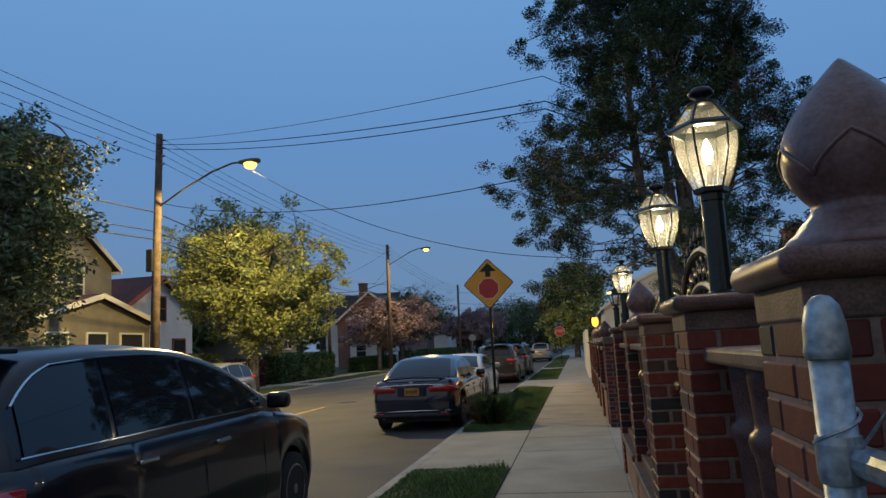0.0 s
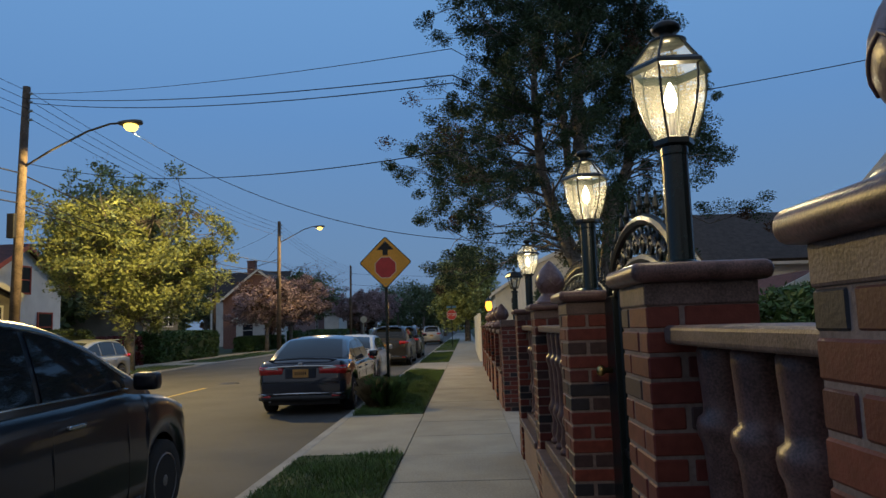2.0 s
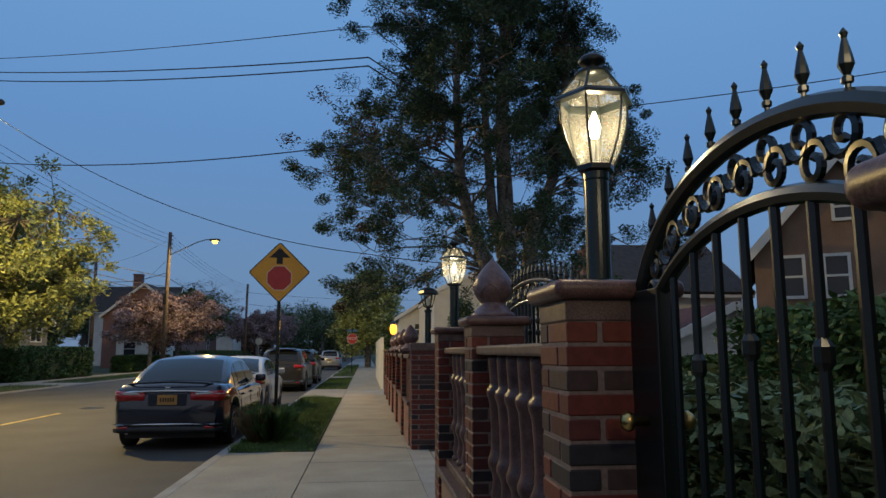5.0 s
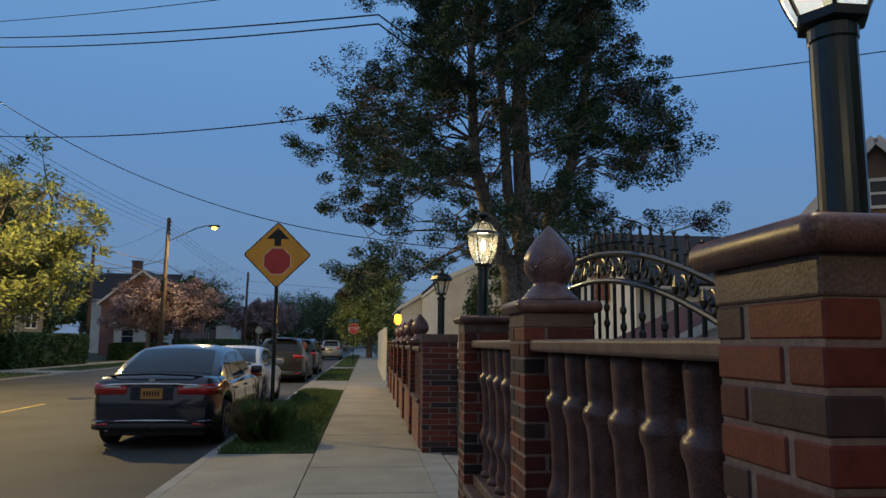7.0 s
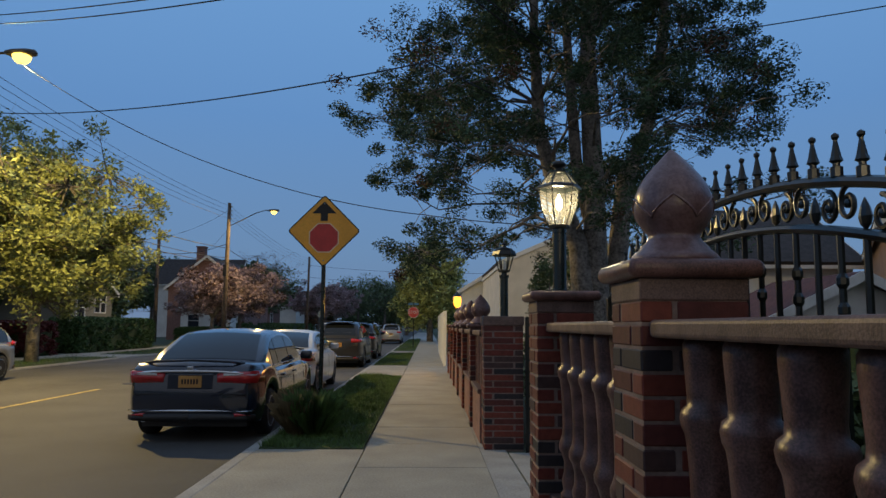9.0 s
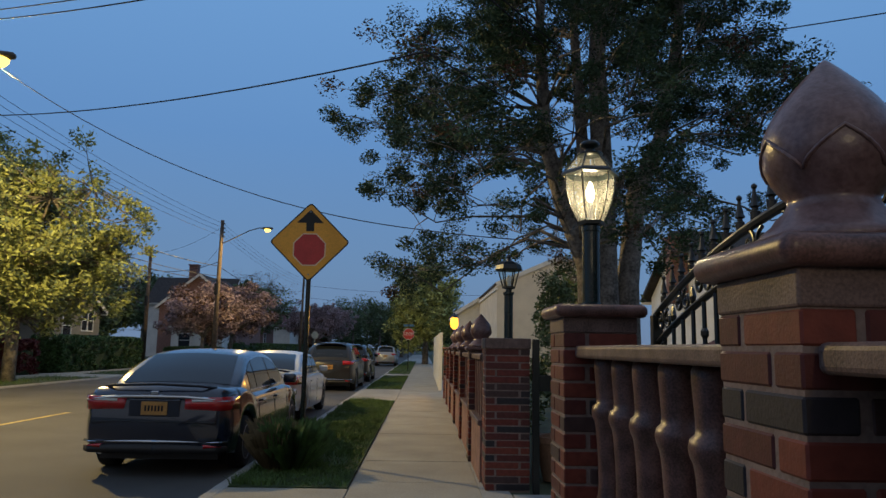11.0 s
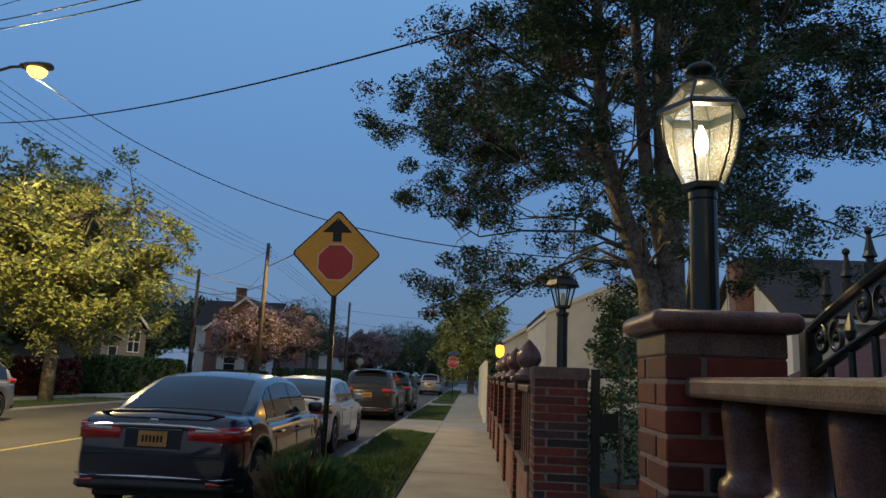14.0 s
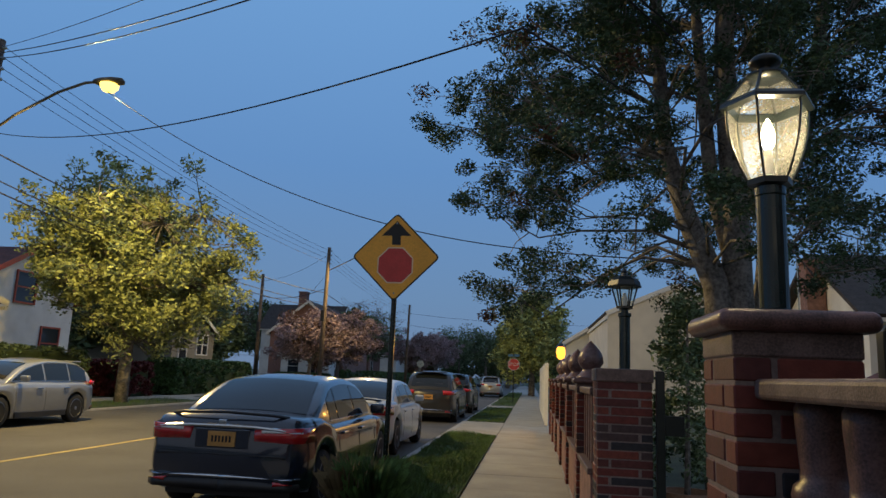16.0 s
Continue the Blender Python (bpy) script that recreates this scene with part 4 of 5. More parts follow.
def rounded_diamond(r, c):
    out = []
    for k in range(4):
        a = math.pi / 2 * k
        cx, cz = (r - c * 1.414) * math.cos(a), (r - c * 1.414) * math.sin(a)
        for q in (-40, -20, 0, 20, 40):
            b = a + radians(q)
            out.append((cx + c * math.cos(b), cz + c * math.sin(b)))
    return out


sg = thing("warning_sign", (-1.555, 11.97, 0), "orange-yellow diamond stop-ahead warning sign on a green post", "road sign", turn=-2)
SZ = 2.90
part("post", box(B(), -0.03, 0.03, 0.02, 0.055, -0.05, SZ + 0.35, 0.004), M_GREEN, sg, "green perforated steel post")
part("post_flange", box(B(), -0.012, 0.012, 0.0, 0.02, 0.0, SZ + 0.3), M_GREEN, sg)
for i in range(34):
    part("post_hole", lathe(B(), [(0.007, 0), (0.007, 0.004)], 8, pose(0, -0.001, 0.3 + i * 0.06, 90)), M_SIGN_K, sg)
part("plate", poly(B(), rounded_diamond(0.555, 0.05), 0.004, pose(0, 0.0, SZ)), M_SIGN_K, sg, "black sign border")
part("face", poly(B(), rounded_diamond(0.53, 0.04), 0.004, pose(0, -0.004, SZ)), M_SIGN_Y, sg)
part("octagon_border", poly(B(), plate_poly(8, 0.243, math.pi / 8), 0.003, pose(0, -0.0065, SZ - 0.105)), M_SIGN_E, sg)
part("octagon", poly(B(), plate_poly(8, 0.226, math.pi / 8), 0.003, pose(0, -0.009, SZ - 0.105)), M_SIGN_R, sg, "red stop octagon")
arrow = [(-0.055, 0.17), (0.055, 0.17), (0.055, 0.285), (0.185, 0.285), (0.165, 0.305), (0.0, 0.47), (-0.165, 0.305), (-0.185, 0.285), (-0.055, 0.285)]
part("arrow", poly(B(), arrow, 0.003, pose(0, -0.0068, SZ - 0.02)), M_SIGN_K, sg, "black upward arrow")
for dz in (-0.45, 0.42):
    part("bolt", lathe(B(), [(0.012, 0), (0.010, 0.006)], 8, pose(0, -0.005, SZ + dz, 90)), M_GALV, sg)

st = thing("stop_sign", (-0.95, 48.7, 0), "red octagonal stop sign with white lettering on a post", "road sign")
part("post", box(B(), -0.03, 0.03, 0.02, 0.06, -0.05, 3.0), M_GREEN, st)
part("rim", poly(B(), plate_poly(8, 0.39, math.pi / 8), 0.004, pose(0, 0, 2.36)), M_WHITE, st)
part("face", poly(B(), plate_poly(8, 0.365, math.pi / 8), 0.004, pose(0, -0.005, 2.36)), M_SIGN_R, st)
fc = bpy.data.curves.new("stop_text", "FONT")
fc.body, fc.size, fc.align_x, fc.align_y, fc.extrude = "STOP", 0.27, "CENTER", "CENTER", 0.002
fc.materials.append(M_WHITE)
ft = new("lettering", fc)
ft.parent = st
ft.matrix_basis = pose(0, -0.009, 2.36, 90)
part("street_sign", box(B(), -0.35, 0.35, 0.03, 0.034, 2.84, 3.0, 0.001), M_STREETSIGN, st, "small blue street name plate")
sb = thing("stop_sign", (-14.3, 97.0, 0), "bare grey back of a far stop sign", "road sign")
part("post", box(B(), -0.04, 0.04, 0, 0.05, 0, 3.0), M_GALV, sb)
part("plate", poly(B(), plate_poly(8, 0.5, math.pi / 8), 0.01, pose(0, -0.01, 2.9)), M_GALV, sb)


# ---- utility poles, street lights, wires ----
def pole(x, y, h, label, lean=(0.0, 0.0), light=None):
    th = thing("utility_pole", (x, y, 0), label, "utility pole", "utility poles")
    tx, ty = lean
    part("shaft", tube(B(), [(0, 0, -0.1), (tx * 0.5, ty * 0.5, h / 2), (tx, ty, h)], [0.17, 0.15, 0.12], 14), M_WOOD, th, smooth=True)
    for k, dz in enumerate((0.25, 0.55, 0.85, 1.15)):
        part("insulator", lathe(B(), [(0.03, 0), (0.05, 0.02), (0.05, 0.06), (0.03, 0.08), (0.05, 0.1), (0.02, 0.13)], 10, pose(tx + 0.12, ty - 0.05, h - dz, 0, 90)), M_GALV, th)
    part("cable_box", box(B(), -0.12, 0.12, -0.3, -0.14, h * 0.48, h * 0.48 + 0.8, 0.02), M_PLASTIC, th)
    if light:
        lx, ly, lz = light[0] - x, light[1] - y, light[2]
        pts = [(tx * 0.8, ty * 0.8, lz - 0.95), (lx * 0.3, ly * 0.3, lz - 0.55), (lx * 0.62, ly * 0.62, lz - 0.05), (lx * 0.82, ly * 0.82, lz + 0.12), (lx * 0.93, ly * 0.93, lz + 0.1)]
        part("arm", tube(B(), pts, 0.035, 8), M_POLEARM, th, "long steel lamp arm")
        hd = part("lamp_head", lathe(B(), [(0.06, -0.42), (0.10, -0.38), (0.15, -0.2), (0.17, 0.1), (0.13, 0.32), (0.03, 0.38)], 16, pose(lx, ly, lz + 0.08, 0, 90) @ Matrix.Diagonal((0.6, 1, 1, 1))), M_POLEARM, th, smooth=True)
        # real lens, but enlarged so that its shape also stands for the halo
        part("lens", lathe(B(), [(0.03, -0.2), (0.14, -0.17), (0.21, -0.08), (0.22, 0.0), (0.15, 0.03)], 18, pose(lx, ly, lz)), M_SODIUM, hd, "glowing sodium lens, oversized to take in its halo", True).visible_shadow = False
    return th


P1, P2, P3 = (-14.4, 19.6), (-14.4, 52.0), (-14.4, 86.5)
pole(*P1, 10.0, "tall weathered wooden utility pole with a street lamp arm", (0.0, 0.35), (-10.26, 18.78, 8.17))
pole(*P2, 10.15, "wooden utility pole with a street lamp arm and wires", (0.1, 0), (-10.9, 51.0, 9.4))
pole(*P3, 9.6, "pale wooden utility pole far along the street", (0.1, 0))
pole(-23, 62, 9.5, "thin wooden utility pole behind the houses")


def wire(a, b, sag, r=0.012, name="overhead_wire", n=16):
    pts = []
    for i in range(n + 1):
        u = i / n
        p = Vector(a).lerp(Vector(b), u)
        p.z -= sag * 4 * u * (1 - u)
        pts.append(p)
    base = Vector(pts[0])
    r *= 0.75
    ob = link(name, tube(B(), [p - base for p in pts], r, 5), M_WIRE)
    ob.location = base
    tagged(ob, "thin black overhead utility wire strung between poles", "wire", "overhead wires")


P0 = (-14.4, -14.0)
pole(*P0, 10.0, "wooden utility pole behind the start of the walk")
for k, dz in enumerate((0.2, 0.5, 0.8, 1.1)):
    wire((P1[0] + 0.14, P1[1] + 0.3, 10.0 - dz), (P2[0] + 0.2, P2[1], 10.1 - dz), 0.45)
    wire((P2[0] + 0.2, P2[1], 10.1 - dz), (P3[0] + 0.2, P3[1], 9.5 - dz), 0.5)
    wire((P0[0] + 0.1, P0[1], 10.0 - dz), (P1[0] + 0.14, P1[1] + 0.3, 10.0 - dz), 0.4)
for dz, rr in ((3.0, 0.03), (3.7, 0.025), (4.0, 0.03)):
    wire((P1[0], P1[1], 10.0 - dz), (P2[0], P2[1], 10.1 - dz - 0.2), 0.6, rr)
    wire((P2[0], P2[1], 10.1 - dz - 0.2), (P3[0], P3[1], 9.5 - dz), 0.6, rr)
    wire((P0[0], P0[1], 10.0 - dz), (P1[0], P1[1], 10.0 - dz), 0.5, rr)
# service drops over the road
TRUNK = (2.95, 14.0)
for z0, ym, zm, zt, rr, sg_ in ((9.75, 9.2, 6.35, 6.6, 0.010, 0.2), (9.6, 9.5, 5.98, 6.2, 0.016, 0.24), (9.45, 9.4, 5.8, 6.0, 0.016, 0.3), (7.4, 9.5, 4.62, 5.0, 0.014, 0.53)):
    wire((P1[0], P1[1] + 0.3, z0), (0, ym, zm), sg_, rr, n=24)
    wire((0, ym, zm), (*TRUNK, zt), 0.05, rr)
wire((-10.6, 18.8, 8.2), (0, 17, 3.94), 0.75, 0.014, n=24)
wire((0, 17, 3.94), (2.95, 14.1, 3.3), 0.05, 0.014)
wire((*TRUNK, 6.6), (13, 9.2, 6.9), 0.15, 0.014)
pole(13, 9.2, 7.2, "wooden service pole in a side yard")
wire((P2[0], P2[1], 8.2), (-22, 66, 6.6), 0.3, 0.014)
wire((P2[0], P2[1], 9.6), (-23, 62, 8.9), 0.4, 0.014)
wire((-23, 62, 7.6), (-14.4, 52, 7.2), 0.4, 0.03)
wire((P3[0], P3[1], 7.2), (10, 92, 6.6), 0.5, 0.02)
wire((P3[0], P3[1], 8.6), (12, 84, 7.8), 0.5, 0.02)


# ---- trees ----
def branchy(name, at, label, seed, stems, crown, leaf_mats, bark=M_BARK, category="tree", n_clump=260, per=120, leaf=0.07, clump=0.5, flat=0.55, droop=0.0, twig=True):
    """stems: trunk lines of (points, radii); crown(rng) gives a clump's centre in the tree's own space."""
    th = thing(name, at, label, category)
    r = np.random.default_rng(seed)
    bm = B()
    tips = []
    for pts, rad in stems:
        tube(bm, pts, rad, 12)
        for p, q in zip(pts[1:], rad[1:]):
            tips.append((Vector(p), q))
    part("trunk", bm, bark, th, smooth=True)
    cs = np.array([crown(r) for _ in range(n_clump)])
    bm = B()
    for c in cs:
        cv = Vector(c)
        ok = [t for t in tips if -1.7 < t[0].z - cv.z < 0.9 and math.hypot(t[0].x, t[0].y) < 0.8 * math.hypot(cv.x, cv.y) + 0.3] or tips
        base = min(ok, key=lambda t: (t[0] - cv).length + r.random() * 0.8)
        mid = base[0].lerp(cv, 0.55) + Vector((r.normal(0, 0.18), r.normal(0, 0.18), r.normal(-0.1, 0.18) - 0.06 * (base[0] - cv).length))
        tube(bm, [base[0], base[0].lerp(mid, 0.5) + Vector((0, 0, 0.08)), mid, cv], [min(base[1] * 0.45, 0.05), 0.03, 0.018, 0.006], 5)
        if twig:
            for _ in range(3):
                e = cv + Vector(r.normal(0, clump * 0.6, 3))
                tube(bm, [mid.lerp(cv, r.random()), e], [0.008, 0.003], 3)
    part("bough", bm, bark, th, smooth=True)
    for k, (m, share) in enumerate(leaf_mats):
        pick = r.random(len(cs)) < share if k else np.ones(len(cs), bool)
        if pick.any():
            leaves("crown" if k == 0 else "crown_patch", cs[pick] + (r.normal(0, 0.15, (pick.sum(), 3)) if k else 0), r.uniform(0.6, 1.35, pick.sum()) * clump, per if k == 0 else per // 2, leaf, m, th, r, flat, droop=droop)
    return th


def cedar_crown(r):
    # broad crown, open round the stems below and reaching out over the street
    while True:
        z = r.uniform(2.7, 12.2)
        R = float(np.interp(z, [2.7, 3.4, 4.5, 6.5, 8.5, 10, 12.2], [3.5, 4.1, 4.2, 3.75, 3.3, 2.7, 1.3]))
        a = r.uniform(0, 2 * math.pi)
        R *= 0.92 + 0.12 * math.sin(3 * a + z * 1.9)
        q = R * math.sqrt(r.uniform(0.10, 1.0))
        x, y = q * math.cos(a), q * math.sin(a)
        if z < 5.8 and q < (2.3 if y < 0 else 1.7):
            continue
        if z < 4.2 and x > 0.8 and r.random() < 0.75:
            continue
        return (x * (0.76 if x > 0 and z > 5.6 else 0.97) - 0.25, y, z)


CEDAR_STEMS = [
    ([(-0.12, 0, -0.1), (-0.10, 0, 1.4), (-0.2, 0, 2.9), (-0.62, -0.1, 3.9), (-0.95, -0.2, 5.0), (-1.05, -0.3, 7.0), (-0.95, -0.3, 9.0)], [0.32, 0.23, 0.19, 0.15, 0.12, 0.08, 0.03]),
    ([(0.08, 0.05, -0.1), (0.10, 0.05, 2.0), (0.08, 0.0, 4.0), (0.02, 0.1, 6.5), (0.12, 0.1, 9.0), (0.15, 0, 11.6)], [0.32, 0.23, 0.19, 0.15, 0.09, 0.02]),
    ([(0.48, 0.2, -0.1), (0.52, 0.2, 2.6), (0.70, 0.2, 4.2), (1.15, 0.2, 5.2), (1.5, 0.1, 7.2), (1.55, 0, 10.0)], [0.27, 0.19, 0.16, 0.12, 0.09, 0.03]),
    ([(0.18, 0, 2.6), (-0.22, 0.1, 4.5), (-0.35, 0.2, 7.0), (-0.45, 0.1, 9.5)], [0.14, 0.11, 0.08, 0.03]),
]


def cedar(at, seed, sprays, tufts, per):
    """Several upright stems; sinuous boughs that each end in a spray of ragged tufts."""
    th = thing("cedar_tree", at, "tall dark cedar with several grey stems and ragged sprays", "tree")
    r = np.random.default_rng(seed)
    bm = B()
    joints = []
    for pts, rad in CEDAR_STEMS:
        tube(bm, pts, rad, 12)
        for (p, q), (p2, q2) in zip(zip(pts[1:], rad[1:]), zip(pts[2:], rad[2:])):
            for k in range(4):
                joints.append((Vector(p).lerp(Vector(p2), k / 4), q + (q2 - q) * k / 4))
    joints = [j for j in joints if j[0].z > 3.0]
    part("trunk", bm, M_BARK, th, smooth=True)
    bm = B()
    cs, sz = [], []
    for _ in range(sprays):
        c = Vector(cedar_crown(r))
        j, q = min(joints, key=lambda t: (t[0] - c).length + 1.2 * abs(t[0].z - c.z + 0.3) + r.random() * 0.8)
        out = (c - j).length
        mids = [j.lerp(c, u) + Vector((r.normal(0, 0.13), r.normal(0, 0.13), 0.10 * out * math.sin(u * 5.5) + r.normal(0, 0.08))) for u in (0.25, 0.5, 0.75)]
        b0 = min(q * 0.4, 0.013 + 0.0055 * out)
        tube(bm, [j] + mids + [c], [b0, b0 * 0.75, b0 * 0.55, b0 * 0.38, 0.006], 6)
        away = (c - j).normalized()
        for k in range(tufts):
            e = c + away * r.normal(0.0, 0.34) + Vector((r.normal(0, 0.36), r.normal(0, 0.36), r.normal(-0.02, 0.24)))
            root = mids[2].lerp(c, r.random())
            bend = root.lerp(e, 0.5) + Vector((r.normal(0, 0.06), r.normal(0, 0.06), 0.08))
            tube(bm, [root, bend, e], [0.010, 0.007, 0.003], 4)
            cs.append(e)
            sz.append(r.uniform(0.16, 0.36))
    part("bough", bm, M_BARK, th, smooth=True)
    cs, sz = np.array([tuple(c) for c in cs]), np.array(sz)
    dead = r.random(len(cs)) < 0.03
    leaves("crown", cs[~dead], sz[~dead], per, 0.027, M_CEDAR, th, r, 0.72, droop=0.1)
    leaves("crown_patch", cs[dead], sz[dead], per // 2, 0.034, M_BROWNLEAF, th, r, 0.72, label="brown dying sprays")
    return th


cedar((2.95, 14.0, 0), 3, 250, 7, 270)


def lobed(rx, rz, zc, seed, n=16, fine=0.26, shoots=0.10):
    """A crown of uneven lobes with gaps, and loose shoots that stand out of the top."""
    g = np.random.default_rng(seed)
    lobes = []
    for k in range(n):
        u = -0.75 + 1.65 * (k + 0.5) / n
        a = 2.4 * k + g.normal(0, 0.3)
        q = math.sqrt(max(0.0, 1 - u * u)) * g.uniform(0.55, 0.88)
        lobes.append((rx * q * math.cos(a), rx * q * math.sin(a), zc + rz * u * g.uniform(0.72, 0.92)))

    def f(r):
        c = lobes[r.integers(0, n)]
        p = np.array(c) + r.normal(0, 1, 3).clip(-1.8, 1.8) * np.array([rx, rx, rz * 1.1]) * fine
        if r.random() < shoots:
            d = np.array([p[0] / rx, p[1] / rx, 1.3 * abs(p[2] - zc) / rz + 0.35])
            p = p + d / (np.linalg.norm(d) + 1e-6) * r.uniform(0.2, 0.75)
        return tuple(p)
    return f


def dome(rx, rz, zc, lump=0.25, hollow=0.3):
    def f(r):
        a, u = r.uniform(0, 6.283), r.uniform(-0.9, 1)
        q = math.sqrt(1 - u * u)
        k = (hollow + (1 - hollow) * r.random() ** 0.5) * (1 + lump * math.sin(3 * a + 4 * u) * 0.7)
        return (rx * q * math.cos(a) * k, rx * q * math.sin(a) * k, zc + rz * u * k)
    return f


def simple_stems(h, r0, spread, n, seed):
    r = np.random.default_rng(seed)
    st = [([(0, 0, -0.1), (0.03, 0, h * 0.3), (0.05, 0.05, h * 0.45)], [r0 * 1.3, r0, r0 * 0.85])]
    for k in range(n):
        a = 2 * math.pi * (k + r.random() * 0.6) / n
        d = spread * r.uniform(0.5, 1)
        st.append(([(0.05, 0.05, h * 0.42), (d * 0.4 * math.cos(a), d * 0.4 * math.sin(a), h * 0.6), (d * math.cos(a), d * math.sin(a), h * r.uniform(0.75, 0.95))], [r0 * 0.6, r0 * 0.4, r0 * 0.12]))
    return st


branchy("flowering_tree", (-15.1, 29.0, 0), "broad street tree with pale spring leaves by the far kerb", 5, simple_stems(8.0, 0.2, 3.6, 7, 2), lobed(3.45, 2.85, 5.2, 31),
        [(M_PALELEAF, 1), (M_MIDLEAF, 0.55)], n_clump=620, per=80, leaf=0.085, clump=0.5, flat=0.85)
branchy("street_tree", (-15.2, 12.6, 0), "leafy green street tree on the far verge", 6, simple_stems(8.4, 0.22, 3.0, 6, 4), lobed(2.2, 3.0, 5.3, 32),
        [(M_MIDLEAF, 1), (M_DARKLEAF, 0.4)], n_clump=520, per=90, leaf=0.075, clump=0.45, flat=0.85)
for at, s, sd in (((-16.6, 56.5, 0), 1.0, 11), ((-16.2, 63, 0), 1.1, 12), ((-16.8, 112, 0), 1.4, 13), ((-16.5, 128, 0), 1.5, 14)):
    branchy("cherry_tree", at, "small cherry tree covered in dusty pink blossom", sd, simple_stems(4.6 * s, 0.14 * s, 2.0 * s, 6, sd), dome(3.0 * s, 2.0 * s, 3.8 * s),
            [(M_PINK, 1), (M_BROWNLEAF, 0.3)], n_clump=170, per=100, leaf=0.12, clump=0.6, flat=0.8)
branchy("round_tree", (0.2, 70, 0), "round light green tree at the end of the pavement", 21, simple_stems(9.0, 0.25, 2.6, 6, 9), dome(3.2, 4.2, 5.2), [(M_PALELEAF, 1), (M_DARKLEAF, 0.4)], n_clump=260, per=90, leaf=0.16, clump=0.8, flat=0.8)
for i, (x, y, rr, h) in enumerate(((-28, 44, 3.5, 7.5), (-25, 56, 2.8, 6), (-36, 95, 5, 10), (-24, 104, 4, 9), (-9, 150, 6, 11), (-16, 165, 7, 12), (3, 130, 5, 9), (-3.5, 118, 3, 8), (-30, 130, 6, 12), (-20, 82, 2.6, 8.5))):
    branchy("distant_tree", (x, y, 0), "distant leafy tree beyond the houses", 40 + i, simple_stems(h, 0.25, rr * 0.7, 6, 40 + i), dome(rr, h * 0.36, h * 0.64),
            [(M_DARKLEAF, 1)], n_clump=110, per=70, leaf=0.24, clump=rr * 0.27, flat=0.85)
for i in range(16):
    x, y, h = -62 + 5.6 * i + 2 * math.sin(i * 2.3), 175 + 12 * math.sin(i * 1.7), 9 + 2.5 * math.sin(i * 2.9)
    branchy("distant_tree", (x, y, 0), "distant leafy tree at the end of the street", 140 + i, simple_stems(h, 0.25, 3, 5, 140 + i), dome(4.6, h * 0.42, h * 0.5),
            [(M_DARKLEAF if i % 3 else M_BROWNLEAF, 1)], n_clump=70, per=60, leaf=0.34, clump=1.3, flat=0.85, twig=False)
branchy("bare_tree", (-34, 78, 0), "bare brown tree with thin budding twigs", 71, simple_stems(10, 0.25, 3.5, 9, 71), dome(4.5, 3.5, 7.5), [(M_BROWNLEAF, 1)], n_clump=200, per=8, leaf=0.08, clump=0.8)
branchy("bare_tree", (-22, 96, 0), "bare brown tree with thin budding twigs", 72, simple_stems(11, 0.25, 3.5, 9, 72), dome(5, 4, 7.5), [(M_BROWNLEAF, 1)], n_clump=200, per=8, leaf=0.08, clump=0.8)


def hedge(name, x0, x1, y0, y1, h, label, seed, material=M_HEDGE, n=3500, leaf=0.07):
    th = thing(name, ((x0 + x1) / 2, (y0 + y1) / 2, -0.02), label, "hedge")
    r = np.random.default_rng(seed)
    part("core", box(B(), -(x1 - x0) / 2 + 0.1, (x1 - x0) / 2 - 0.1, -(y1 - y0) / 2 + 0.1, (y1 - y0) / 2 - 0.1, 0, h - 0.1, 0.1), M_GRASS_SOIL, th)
    c = np.stack([r.uniform(-(x1 - x0) / 2, (x1 - x0) / 2, n // 10), r.uniform(-(y1 - y0) / 2, (y1 - y0) / 2, n // 10), r.uniform(0.1, h - 0.05, n // 10)], 1)
    ax = r.integers(0, 3, n // 10)
    sg_ = np.where(r.random(n // 10) < 0.5, -1, 1)
    c[ax == 0, 0] = sg_[ax == 0] * (x1 - x0) / 2
    c[ax == 1, 1] = sg_[ax == 1] * (y1 - y0) / 2
    c[ax == 2, 2] = h - 0.05
    leaves("foliage", c, np.full(len(c), 0.18), 40, leaf, material, th, r, 0.9)
    return th


hedge("clipped_hedge", -19.0, -17.4, 37.5, 47, 1.75, "clipped green hedge along the far pavement", 3, n=9000)
hedge("clipped_hedge", -19.0, -17.6, 55.5, 66, 1.2, "low green hedge in front of a brick house", 4, n=6000)
hedge("red_shrub", -19.5, -17.6, 33.2, 35.6, 1.5, "dark red-leaved shrub beside the far pavement", 5, M_REDLEAF, 4000)
hedge("clipped_hedge", -20.0, -17.6, 8, 30.5, 1.9, "dark clipped hedge in front of the far houses", 9, M_DARKLEAF, 9000)
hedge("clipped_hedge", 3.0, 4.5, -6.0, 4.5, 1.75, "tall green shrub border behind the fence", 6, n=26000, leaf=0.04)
# added dark row that stands in for the shade between the balusters
hedge("gap_shade_shrub", 1.9, 3.0, 1.6, 5.9, 1.2, "low dark shrub border added behind the balustrade to darken its gaps", 12, M_DARKLEAF, n=9000, leaf=0.05)
hedge("clipped_hedge", 8.0, 9.0, 10, 24, 1.3, "low green hedge in the yard", 7, n=4000)
hedge("clipped_hedge", -20, -17.5, 70, 110, 1.6, "dark green hedge row far along the street", 8, n=9000, leaf=0.1)
